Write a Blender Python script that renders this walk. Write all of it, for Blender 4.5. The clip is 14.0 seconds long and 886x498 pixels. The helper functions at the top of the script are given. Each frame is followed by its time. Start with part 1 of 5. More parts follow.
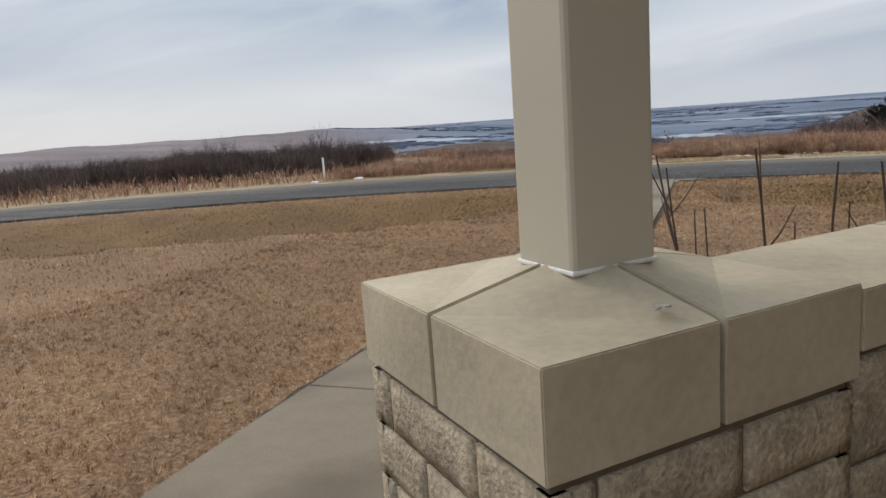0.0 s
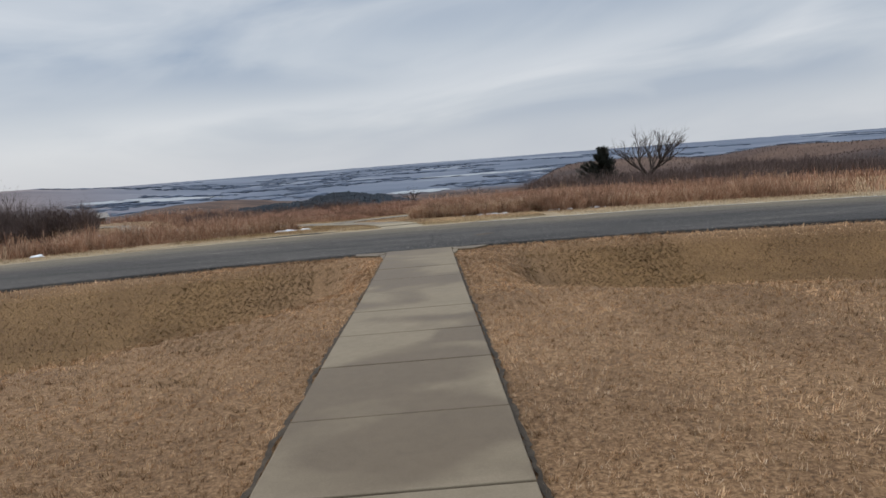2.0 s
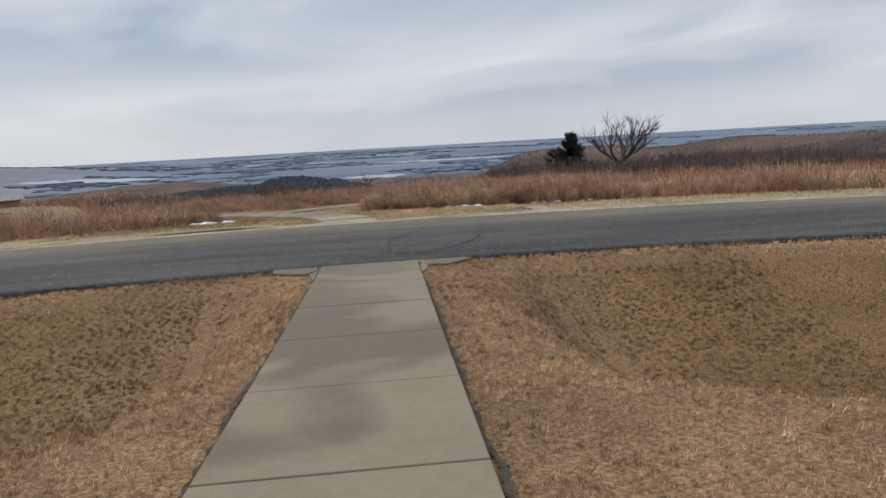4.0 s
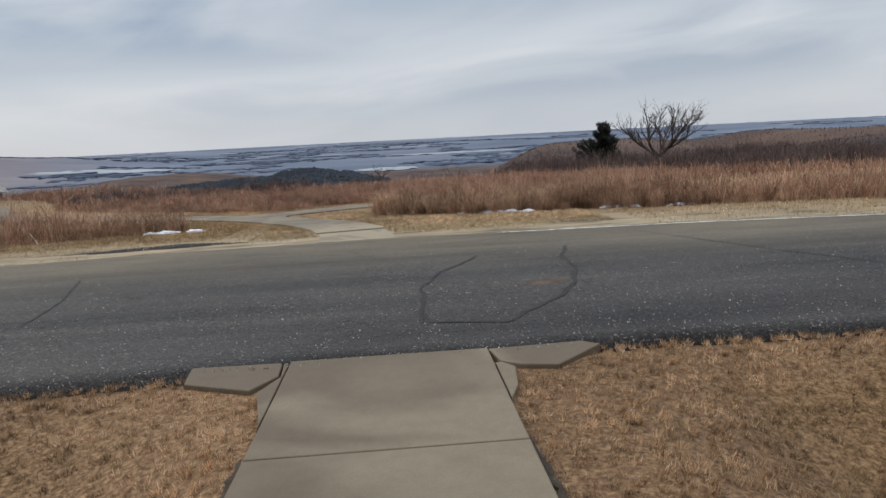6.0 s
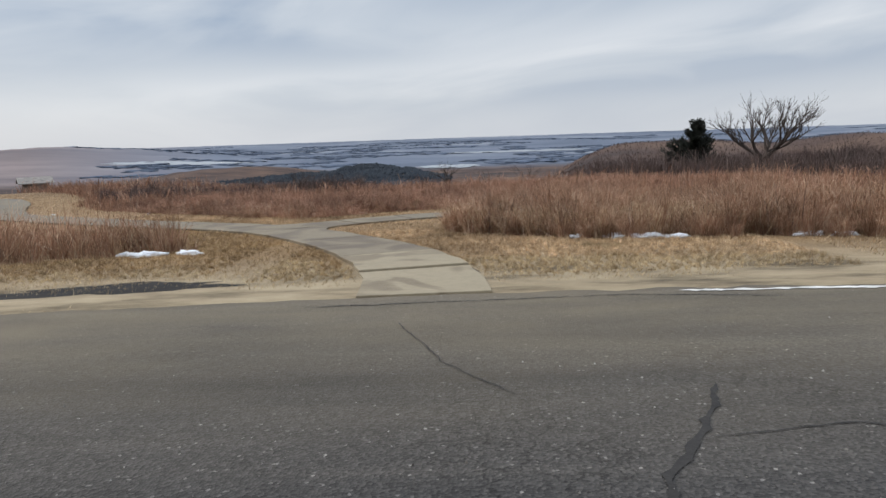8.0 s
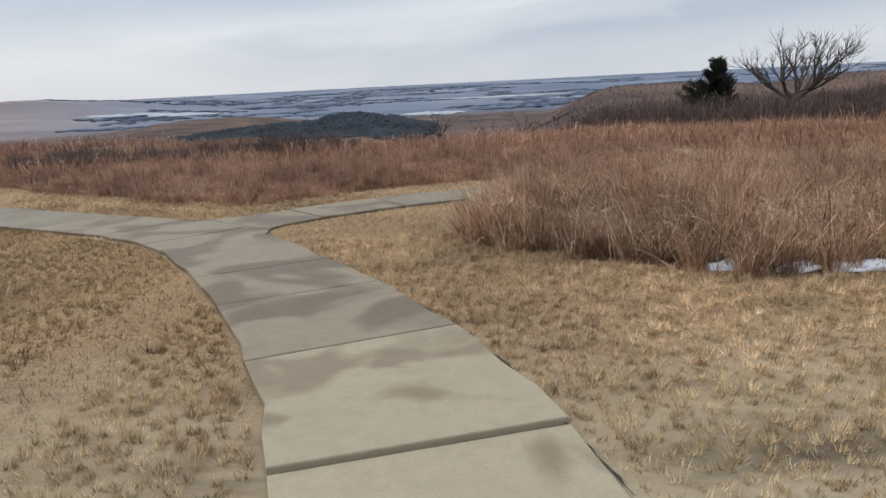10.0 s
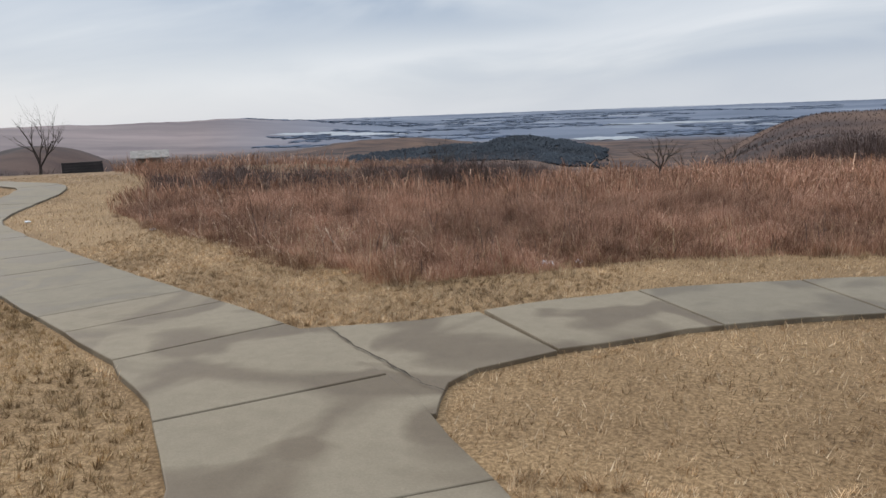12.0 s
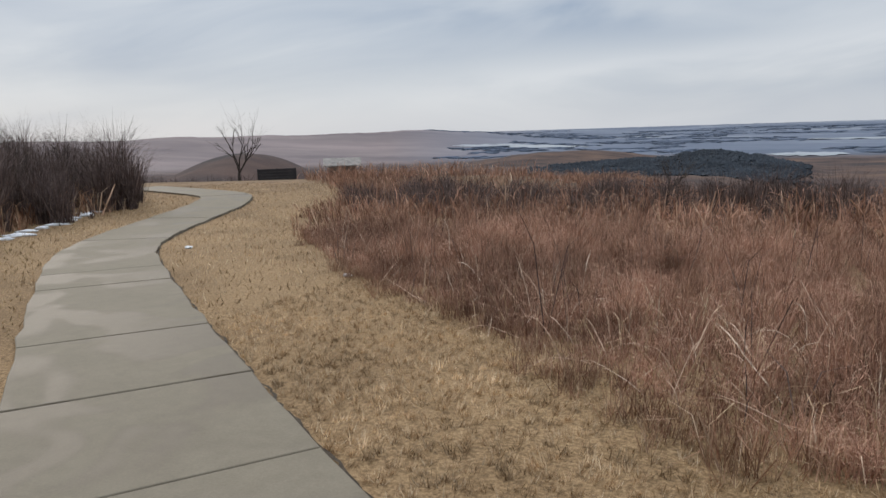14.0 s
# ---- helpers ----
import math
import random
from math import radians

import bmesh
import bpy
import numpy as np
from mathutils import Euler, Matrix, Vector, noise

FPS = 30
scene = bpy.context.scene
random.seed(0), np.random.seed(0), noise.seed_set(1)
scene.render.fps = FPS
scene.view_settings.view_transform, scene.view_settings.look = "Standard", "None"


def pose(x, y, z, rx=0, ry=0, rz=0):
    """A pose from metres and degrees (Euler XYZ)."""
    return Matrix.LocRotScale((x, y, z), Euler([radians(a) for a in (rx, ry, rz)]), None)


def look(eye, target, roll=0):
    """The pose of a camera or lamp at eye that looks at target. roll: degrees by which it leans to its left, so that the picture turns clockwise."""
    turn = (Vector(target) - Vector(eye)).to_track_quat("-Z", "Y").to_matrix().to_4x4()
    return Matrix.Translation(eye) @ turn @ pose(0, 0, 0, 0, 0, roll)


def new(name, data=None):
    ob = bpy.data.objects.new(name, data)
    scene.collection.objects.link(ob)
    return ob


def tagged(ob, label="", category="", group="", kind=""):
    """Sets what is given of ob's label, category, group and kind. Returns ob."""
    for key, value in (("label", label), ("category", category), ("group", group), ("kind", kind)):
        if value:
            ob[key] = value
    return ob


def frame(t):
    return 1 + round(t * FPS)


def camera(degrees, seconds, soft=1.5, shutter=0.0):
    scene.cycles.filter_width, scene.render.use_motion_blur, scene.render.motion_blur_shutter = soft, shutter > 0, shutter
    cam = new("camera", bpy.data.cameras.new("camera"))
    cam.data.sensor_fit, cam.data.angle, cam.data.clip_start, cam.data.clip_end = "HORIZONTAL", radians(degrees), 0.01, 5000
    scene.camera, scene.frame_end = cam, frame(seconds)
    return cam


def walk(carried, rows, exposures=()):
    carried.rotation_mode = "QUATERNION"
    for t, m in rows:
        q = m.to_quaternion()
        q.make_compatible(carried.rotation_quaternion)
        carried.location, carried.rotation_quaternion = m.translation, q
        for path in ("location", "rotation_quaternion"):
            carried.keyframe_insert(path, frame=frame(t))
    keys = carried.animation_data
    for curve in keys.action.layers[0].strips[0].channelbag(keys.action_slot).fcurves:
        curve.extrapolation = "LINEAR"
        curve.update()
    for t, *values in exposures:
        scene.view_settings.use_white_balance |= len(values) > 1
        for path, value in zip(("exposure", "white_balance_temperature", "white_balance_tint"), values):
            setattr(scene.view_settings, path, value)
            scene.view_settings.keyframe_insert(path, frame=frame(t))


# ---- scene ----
cam = camera(64.7, 14.0)
PATH = [
    (0, (0.028, -0.156, 1.496), (-0.666, 1.685, 1.138), -4.2),
    (0.1, (-0.097, -0.002, 1.486), (-0.797, 1.836, 1.124), -4.7),
    (0.2, (-0.23, 0.159, 1.482), (-0.919, 1.999, 1.111), -5.3),
    (0.3, (-0.369, 0.318, 1.499), (-1.036, 2.165, 1.122), -5.8),
    (0.4, (-0.515, 0.466, 1.49), (-1.142, 2.327, 1.11), -5.9),
    (0.5, (-0.638, 0.625, 1.506), (-1.21, 2.503, 1.122), -5.7),
    (1, (-0.927, 1.633, 1.515), (-1.122, 3.593, 1.166), -5.0),
    (1.5, (-0.931, 2.843, 1.481), (-0.909, 4.821, 1.182), -4.4),
    (2, (-0.957, 3.841, 1.469), (-0.927, 5.825, 1.215), -4.4),
    (2.5, (-0.944, 4.961, 1.407), (-0.897, 6.944, 1.151), -4.2),
    (3, (-0.933, 6.083, 1.325), (-0.807, 8.055, 1.015), -2.9),
    (5.5, (-1.07, 12.091, 1.195), (-0.906, 14.064, 0.912), -3.3),
    (6, (-1.111, 13.301, 1.116), (-0.99, 15.271, 0.796), -2.9),
    (6.5, (-1.159, 14.459, 1.076), (-1.092, 16.429, 0.737), -2.3),
    (7, (-1.271, 15.664, 1.0), (-1.273, 17.633, 0.649), -2.3),
    (7.5, (-1.361, 16.864, 0.965), (-1.394, 18.831, 0.609), -2.1),
    (8, (-1.458, 18.08, 0.946), (-1.505, 20.054, 0.627), -1.9),
    (10.5, (-1.994, 24.297, 0.901), (-2.005, 26.238, 0.418), -3.0),
    (11, (-2.23, 25.572, 0.812), (-2.399, 27.513, 0.362), -3.8),
    (11.5, (-2.573, 26.801, 0.775), (-2.813, 28.747, 0.379), -2.1),
    (12, (-3.127, 27.985, 0.7), (-3.596, 29.892, 0.317), -2.1),
    (12.5, (-3.749, 29.064, 0.62), (-4.491, 30.885, 0.258), -3.6),
    (13, (-4.441, 30.092, 0.57), (-5.286, 31.869, 0.213), -3.3),
    (13.5, (-5.195, 30.997, 0.514), (-6.048, 32.769, 0.148), -2.4),
    (14, (-6.038, 31.817, 0.463), (-6.965, 33.558, 0.13), -1.8),
]
walk(cam, [(t, look(eye, target, roll)) for t, eye, target, roll in PATH],
     exposures=[(0, 0.05), (1.5, -0.02), (2.5, -0.04), (3, 0.07), (5.5, -0.05), (6.5, 0.0), (7, 0.1), (8, 0.08), (10.5, 0.17), (12.5, 0.12), (13.5, 0.0), (14, -0.02)])

# ---- world, sun ----
SUN_AZ, SUN_EL = radians(-62), radians(30)     # bearing from +y towards +x, height
world = bpy.data.worlds.new("world")
scene.world = world
world.use_nodes = True


def build_world():
    nt = world.node_tree
    nt.nodes.clear()
    n, l = nt.nodes.new, nt.links.new
    out = n("ShaderNodeOutputWorld")
    sky = n("ShaderNodeTexSky")
    sky.sky_type = 'NISHITA'
    sky.sun_disc = False
    sky.sun_elevation, sky.sun_rotation = SUN_EL, SUN_AZ
    bg_sky = n("ShaderNodeBackground")
    bg_sky.inputs["Strength"].default_value = 0.1
    l(sky.outputs[0], bg_sky.inputs[0])
    tc = n("ShaderNodeTexCoord")
    sep = n("ShaderNodeSeparateXYZ")
    l(tc.outputs["Generated"], sep.inputs[0])
    up = n("ShaderNodeMath")
    up.operation = 'MAXIMUM'
    l(sep.outputs[2], up.inputs[0])
    up.inputs[1].default_value = 0.0

    def calc(how, p, q=0.0, r=0.0):
        m = n("ShaderNodeMath")
        m.operation = how
        for i, v in enumerate((p, q, r)):
            if isinstance(v, (int, float)):
                m.inputs[i].default_value = v
            else:
                l(v, m.inputs[i])
        return m.outputs[0]
    # bearing and height of the sky's point, in degrees
    bearing = calc('MULTIPLY', calc('ARCTAN2', sep.outputs[0], sep.outputs[1]), 57.3)
    height = calc('MULTIPLY', calc('ARCSINE', sep.outputs[2]), 57.3)
    comb = n("ShaderNodeCombineXYZ")
    l(calc('MULTIPLY', bearing, 0.05), comb.inputs[0])
    l(calc('MULTIPLY_ADD', height, 0.21, calc('MULTIPLY', bearing, -0.022)), comb.inputs[1])
    big = n("ShaderNodeTexNoise")
    big.inputs["Scale"].default_value = 0.85
    big.inputs["Detail"].default_value = 5.0
    big.inputs["Roughness"].default_value = 0.5
    big.inputs["Distortion"].default_value = 0.7
    l(comb.outputs[0], big.inputs["Vector"])
    cloud = calc('MULTIPLY_ADD', calc('SUBTRACT', big.outputs["Fac"], 0.5), 0.8, 0.5)
    warp = calc('MULTIPLY_ADD', calc('SUBTRACT', big.outputs["Fac"], 0.5), 7.0, height)

    def bank(b0, b_half, h0, slope, h_half, amount):
        """A long bank of cloud: soft in bearing and height, leaning by slope."""
        off = calc('DIVIDE', calc('SUBTRACT', bearing, b0), b_half)
        mid = calc('MULTIPLY_ADD', calc('SUBTRACT', bearing, b0), slope, h0)
        up_off = calc('DIVIDE', calc('SUBTRACT', warp, mid), h_half)
        soft = calc('EXPONENT', calc('MULTIPLY', calc('ADD', calc('MULTIPLY', off, off), calc('MULTIPLY', up_off, up_off)), -1.0))
        return calc('MULTIPLY', soft, amount)
    for b0, b_half, h0, slope, h_half, amount in ((8, 30, 6.3, 0.12, 1.5, 0.16), (22, 20, 3.6, 0.07, 1.2, -0.19), (-14, 13, 7.0, -0.03, 1.3, -0.12), (-20, 10, 4.0, 0.05, 1.0, 0.14), (-52, 14, 5.5, 0.0, 2.2, -0.1), (6, 30, 11.5, 0.05, 2.0, -0.1)):
        cloud = calc('ADD', cloud, bank(b0, b_half, h0, slope, h_half, amount))
    ramp = n("ShaderNodeValToRGB")
    els = ramp.color_ramp.elements
    els[0].position, els[0].color = 0.28, (0.36, 0.435, 0.55, 1)
    els[1].position, els[1].color = 0.70, (0.70, 0.735, 0.785, 1)
    mid = els.new(0.5)
    mid.color = (0.535, 0.59, 0.665, 1)
    l(cloud, ramp.inputs[0])
    # paler, slightly warm veil towards the horizon
    hr = n("ShaderNodeMapRange")
    hr.inputs[1].default_value, hr.inputs[2].default_value = 0.0, 0.16
    hr.inputs[3].default_value, hr.inputs[4].default_value = 0.6, 0.0
    l(up.outputs[0], hr.inputs[0])
    veil = n("ShaderNodeMix")
    veil.data_type = 'RGBA'
    l(hr.outputs[0], veil.inputs["Factor"])
    l(ramp.outputs[0], veil.inputs["A"])
    veil.inputs["B"].default_value = (0.635, 0.655, 0.695, 1)
    # an overcast sky is brightest overhead
    high = n("ShaderNodeMapRange")
    high.interpolation_type = 'SMOOTHSTEP'
    high.inputs[1].default_value, high.inputs[2].default_value = 0.24, 0.8
    high.inputs[3].default_value, high.inputs[4].default_value = 1.0, 2.3
    l(up.outputs[0], high.inputs[0])
    bg = n("ShaderNodeBackground")
    l(high.outputs[0], bg.inputs["Strength"])
    l(veil.outputs["Result"], bg.inputs[0])
    mixed = n("ShaderNodeMixShader")
    mixed.inputs[0].default_value = 0.93
    l(bg_sky.outputs[0], mixed.inputs[1])
    l(bg.outputs[0], mixed.inputs[2])
    l(mixed.outputs[0], out.inputs[0])


build_world()
sun = new("sun", bpy.data.lights.new("sun", 'SUN'))
sun.data.energy, sun.data.angle, sun.data.color = 1.4, radians(22), (1.0, 0.90, 0.78)
sun_from = Vector((math.sin(SUN_AZ) * math.cos(SUN_EL), math.cos(SUN_AZ) * math.cos(SUN_EL), math.sin(SUN_EL)))
sun.matrix_world = look(sun_from * 50, (0, 0, 0))

# ---- the lie of the land ----
RC = (-0.14, -18.25)                 # centre of the bend of the road
R_NEAR, R_FAR = 36.0, 42.2           # its two edges
YS = [-30, 0, 2.8, 5.5, 8.9, 12, 16.2, 17.7, 20.9, 24, 27, 30, 33, 36, 40, 46, 52, 60, 66, 80, 120, 200, 300, 600, 1000, 1500, 2500, 5200]
ZS = [.28, .28, .24, .07, 0, -.13, -.25, -.29, -.27, -.40, -.47, -.66, -.76, -.85, -.95, -1.25, -1.8, -2.6, -3.3, -5.2, -9, -18, -28, -48, -52, -47, -37, -10]
SHOULDER = 1.6
SMOOTH = np.arange(-30, 5200, 0.4)
PROFILE = np.interp(SMOOTH, YS, ZS)
PROFILE = np.convolve(np.pad(PROFILE, 3, mode="edge"), np.ones(7) / 7, mode="valid")


def step(a, b, v):
    u = np.clip((np.asarray(v, float) - a) / (np.asarray(b, float) - a), 0, 1)
    return u * u * (3 - 2 * u)


def waves(x, y, size, seed):
    """Cheap smooth noise from a few crossed waves, -1 to 1."""
    rs = np.random.RandomState(seed)
    s = 0
    for k in range(7):
        a, ph, f = rs.uniform(0, 6.28), rs.uniform(0, 6.28), rs.uniform(0.6, 1.7) / size
        s = s + np.sin((np.cos(a) * x + np.sin(a) * y) * f * 6.28 + ph)
    return s / 4.0


def radius(x, y):
    return np.hypot(np.asarray(x, float) - RC[0], np.asarray(y, float) - RC[1])


def base_z(x, y):
    """The even surface: lawns, pavement, road."""
    z = np.interp(radius(x, y) - 18.25, SMOOTH, PROFILE)
    # a level shoulder carries the footpath on past the thicket
    z = z + SHOULDER * step(-12, -19, x) * step(38, 66, radius(x, y) - 18.25) * step(125, 85, radius(x, y) - 18.25)
    return 0.28 + (z - 0.28) * step(-8, 0, y)


def ditch(x, y):
    """How far across the swale beside the road a place lies (0 to 1), and how deep the swale is there."""
    r = radius(x, y)
    crest = np.interp(x, [-9, -4.8, -3.7, -3.2, -2.7, -2.2, 0.4, 1.2, 2.4, 3.5, 9], [27.3, 28.5, 29.3, 29.9, 30.6, 31.4, 30.6, 30.1, 29.75, 29.6, 29.4]) + 0.08 * waves(x, y, 3.0, 10)
    u = np.clip((r - crest) / (35.6 - crest), 0, 1)
    return u, np.maximum(step(-1.95, -3.2, x), step(-0.1, 1.3, x + 0.05 * waves(x, y, 1.0, 12)))


def ground_z(x, y):
    """Height of the soil."""
    x, y = np.asarray(x, float), np.asarray(y, float)
    r = radius(x, y)
    z = base_z(x, y)
    u, side = ditch(x, y)
    z = z - 0.72 * np.sin(np.pi * u ** 0.75) * side * step(-8, 0, y)
    far = step(60, 110, r)
    z = z + waves(x, y, 1.7, 3) * 0.012 * step(36, 30, r) + waves(x, y, 45, 4) * 1.2 * far
    # the bare rise to the right, the wooded knoll, the mound and ridges to the left
    d = np.hypot(x + 1.4, y - 17)
    b = np.degrees(np.arctan2(x + 1.4, y - 17))
    hills = 16.6 * np.exp(-((d - 215) / 70) ** 2 / 2) * step(0.5, 13.5, b) * step(175, 150, np.abs(b)) * (1 + 0.05 * waves(x, y, 60, 33))
    hills = hills + 9.0 * np.exp(-((d - 520) / 160) ** 2 / 2) * step(13, 4, np.abs(b + 13))
    hills = hills + np.exp(-((d - 800) / 75) ** 2 / 2) * (14.5 * np.exp(-np.abs((b + 5.6) / 4.2) ** 3) + 7.5 * np.exp(-np.abs((b + 10.5) / 4.0) ** 2.5) + 7.0 * np.exp(-np.abs((b + 15.5) / 4.5) ** 2.5) + 1.2 * waves(b, d * 0, 2.2, 14))
    hills = hills + 17 * np.exp(-((d - 1060) / 80) ** 2 / 2) * np.exp(-np.abs((b + 17.5) / 6.5) ** 3)
    hills = hills + 23 * np.exp(-((d - 300) / 60) ** 2 / 2) * (0.6 * np.exp(-np.abs((b + 42.5) / 6.0) ** 2) + 0.4 * np.exp(-np.abs((b + 41) / 15.0) ** 2))
    hills = hills + (40 + 5 * waves(b, d * 0, 9, 8)) * np.exp(-((d - 2300) / 420) ** 2 / 2) * step(-14, -30, b)
    hills = hills + (7 + 6 * waves(b, d * 0, 13, 9)) * np.exp(-((d - 3300) / 500) ** 2 / 2)
    z = z + hills * step(50, 110, r)
    return z


# ---- materials ----
def material(name, rough=0.9, metal=0.0):
    m = bpy.data.materials.new(name)
    m.use_nodes = True
    b = m.node_tree.nodes["Principled BSDF"]
    b.inputs["Roughness"].default_value, b.inputs["Metallic"].default_value = rough, metal
    b.inputs["Specular IOR Level"].default_value = 0.25
    return m, m.node_tree, b


def place(nt, scale=(1, 1, 1)):
    """World position, in metres."""
    g = nt.nodes.new("ShaderNodeNewGeometry")
    mp = nt.nodes.new("ShaderNodeMapping")
    mp.inputs["Scale"].default_value = scale
    nt.links.new(g.outputs["Position"], mp.inputs[0])
    return mp.outputs[0]


def noise_node(nt, vec, scale, detail=4.0, rough=0.55, distort=0.0):
    n = nt.nodes.new("ShaderNodeTexNoise")
    n.inputs["Scale"].default_value, n.inputs["Detail"].default_value = scale, detail
    n.inputs["Roughness"].default_value, n.inputs["Distortion"].default_value = rough, distort
    nt.links.new(vec, n.inputs["Vector"])
    return n.outputs["Fac"]


def ramp_node(nt, fac, stops, mode="LINEAR"):
    r = nt.nodes.new("ShaderNodeValToRGB")
    els = r.color_ramp.elements
    r.color_ramp.interpolation = mode
    while len(els) < len(stops):
        els.new(0.5)
    for e, (p, c) in zip(els, stops):
        e.position, e.color = p, (*c, 1) if len(c) == 3 else c
    nt.links.new(fac, r.inputs[0])
    return r.outputs[0]


def mix_node(nt, fac, a, b, how="MIX"):
    m = nt.nodes.new("ShaderNodeMix")
    m.data_type, m.blend_type = "RGBA", how
    for v, s in ((fac, "Factor"), (a, "A"), (b, "B")):
        if isinstance(v, (int, float)):
            m.inputs[s].default_value = v
        elif isinstance(v, tuple):
            m.inputs[s].default_value = (*v, 1)
        else:
            nt.links.new(v, m.inputs[s])
    return m.outputs["Result"]


def bump_node(nt, b, height, strength=0.5, dist=0.01):
    n = nt.nodes.new("ShaderNodeBump")
    n.inputs["Strength"].default_value, n.inputs["Distance"].default_value = strength, dist
    nt.links.new(height, n.inputs["Height"])
    nt.links.new(n.outputs[0], b.inputs["Normal"])


def blades(name, stops, patch=0.6, dark=0.75, tufts=9.0):
    """Dry grass: each blade its own tint, with drifts of tone over the ground."""
    m, nt, b = material(name, 0.85)
    g = nt.nodes.new("ShaderNodeNewGeometry")
    col = ramp_node(nt, g.outputs["Random Per Island"], stops)
    drift = ramp_node(nt, noise_node(nt, place(nt), patch, 3), [(0.35, (dark, dark * 0.97, dark * 0.93)), (0.65, (1.08, 1.06, 1.02))])
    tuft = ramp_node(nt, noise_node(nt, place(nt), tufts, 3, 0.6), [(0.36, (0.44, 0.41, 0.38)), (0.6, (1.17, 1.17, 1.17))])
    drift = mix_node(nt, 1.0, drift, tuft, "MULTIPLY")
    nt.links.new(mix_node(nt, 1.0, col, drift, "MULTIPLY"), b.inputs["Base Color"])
    b.inputs["Specular IOR Level"].default_value = 0.15
    return m


def simple(name, base, var=0.2, size=3.0, rough=0.9, bump=0.0, metal=0.0, fine=40.0, speck=0.12):
    """One plain material: its colour with two sizes of variation and a fine relief."""
    m, nt, b = material(name, rough, metal)
    p = place(nt)
    lo, hi = tuple(c * (1 - var) for c in base), tuple(min(1, c * (1 + var)) for c in base)
    c1 = ramp_node(nt, noise_node(nt, p, size, 4), [(0.3, lo), (0.7, hi)])
    f = noise_node(nt, p, fine, 3)
    c2 = mix_node(nt, 1.0, c1, ramp_node(nt, f, [(0.3, (1 - speck,) * 3), (0.7, (1 + speck * 0.9,) * 3)]), "MULTIPLY")
    nt.links.new(c2, b.inputs["Base Color"])
    if bump:
        bump_node(nt, b, f, bump, 0.01)
    return m


def make_concrete(name, dry, wet, amount, blur=0.035, size=0.95):
    """Pale broom-finished concrete with damp patches that dry unevenly."""
    m, nt, b = material(name, 0.85)
    p = place(nt)
    grain = noise_node(nt, p, 90, 4, 0.7)
    cloud = noise_node(nt, p, 2.2, 4)
    c = mix_node(nt, cloud, tuple(v * 0.9 for v in dry), tuple(v * 1.1 for v in dry))
    c = mix_node(nt, 1.0, c, ramp_node(nt, grain, [(0.25, (0.86, 0.86, 0.86)), (0.75, (1.1, 1.1, 1.1))]), "MULTIPLY")
    stain = noise_node(nt, p, 11, 5, 0.6)
    c = mix_node(nt, 0.35, c, ramp_node(nt, stain, [(0.35, (0.75, 0.74, 0.72)), (0.6, (1, 1, 1))]), "MULTIPLY")
    damp = ramp_node(nt, noise_node(nt, place(nt, (1.0, 1.0, 1)), size, 2.5, 0.45, 0.7), [(amount - blur, (0, 0, 0)), (amount + blur, (1, 1, 1))])
    c = mix_node(nt, damp, c, mix_node(nt, 1.0, c, wet, "MULTIPLY"))
    nt.links.new(c, b.inputs["Base Color"])
    r = ramp_node(nt, damp, [(0, (0.85, 0.85, 0.85)), (1, (0.6, 0.6, 0.6))])
    nt.links.new(r, b.inputs["Roughness"])
    bump_node(nt, b, grain, 0.25, 0.004)
    return m


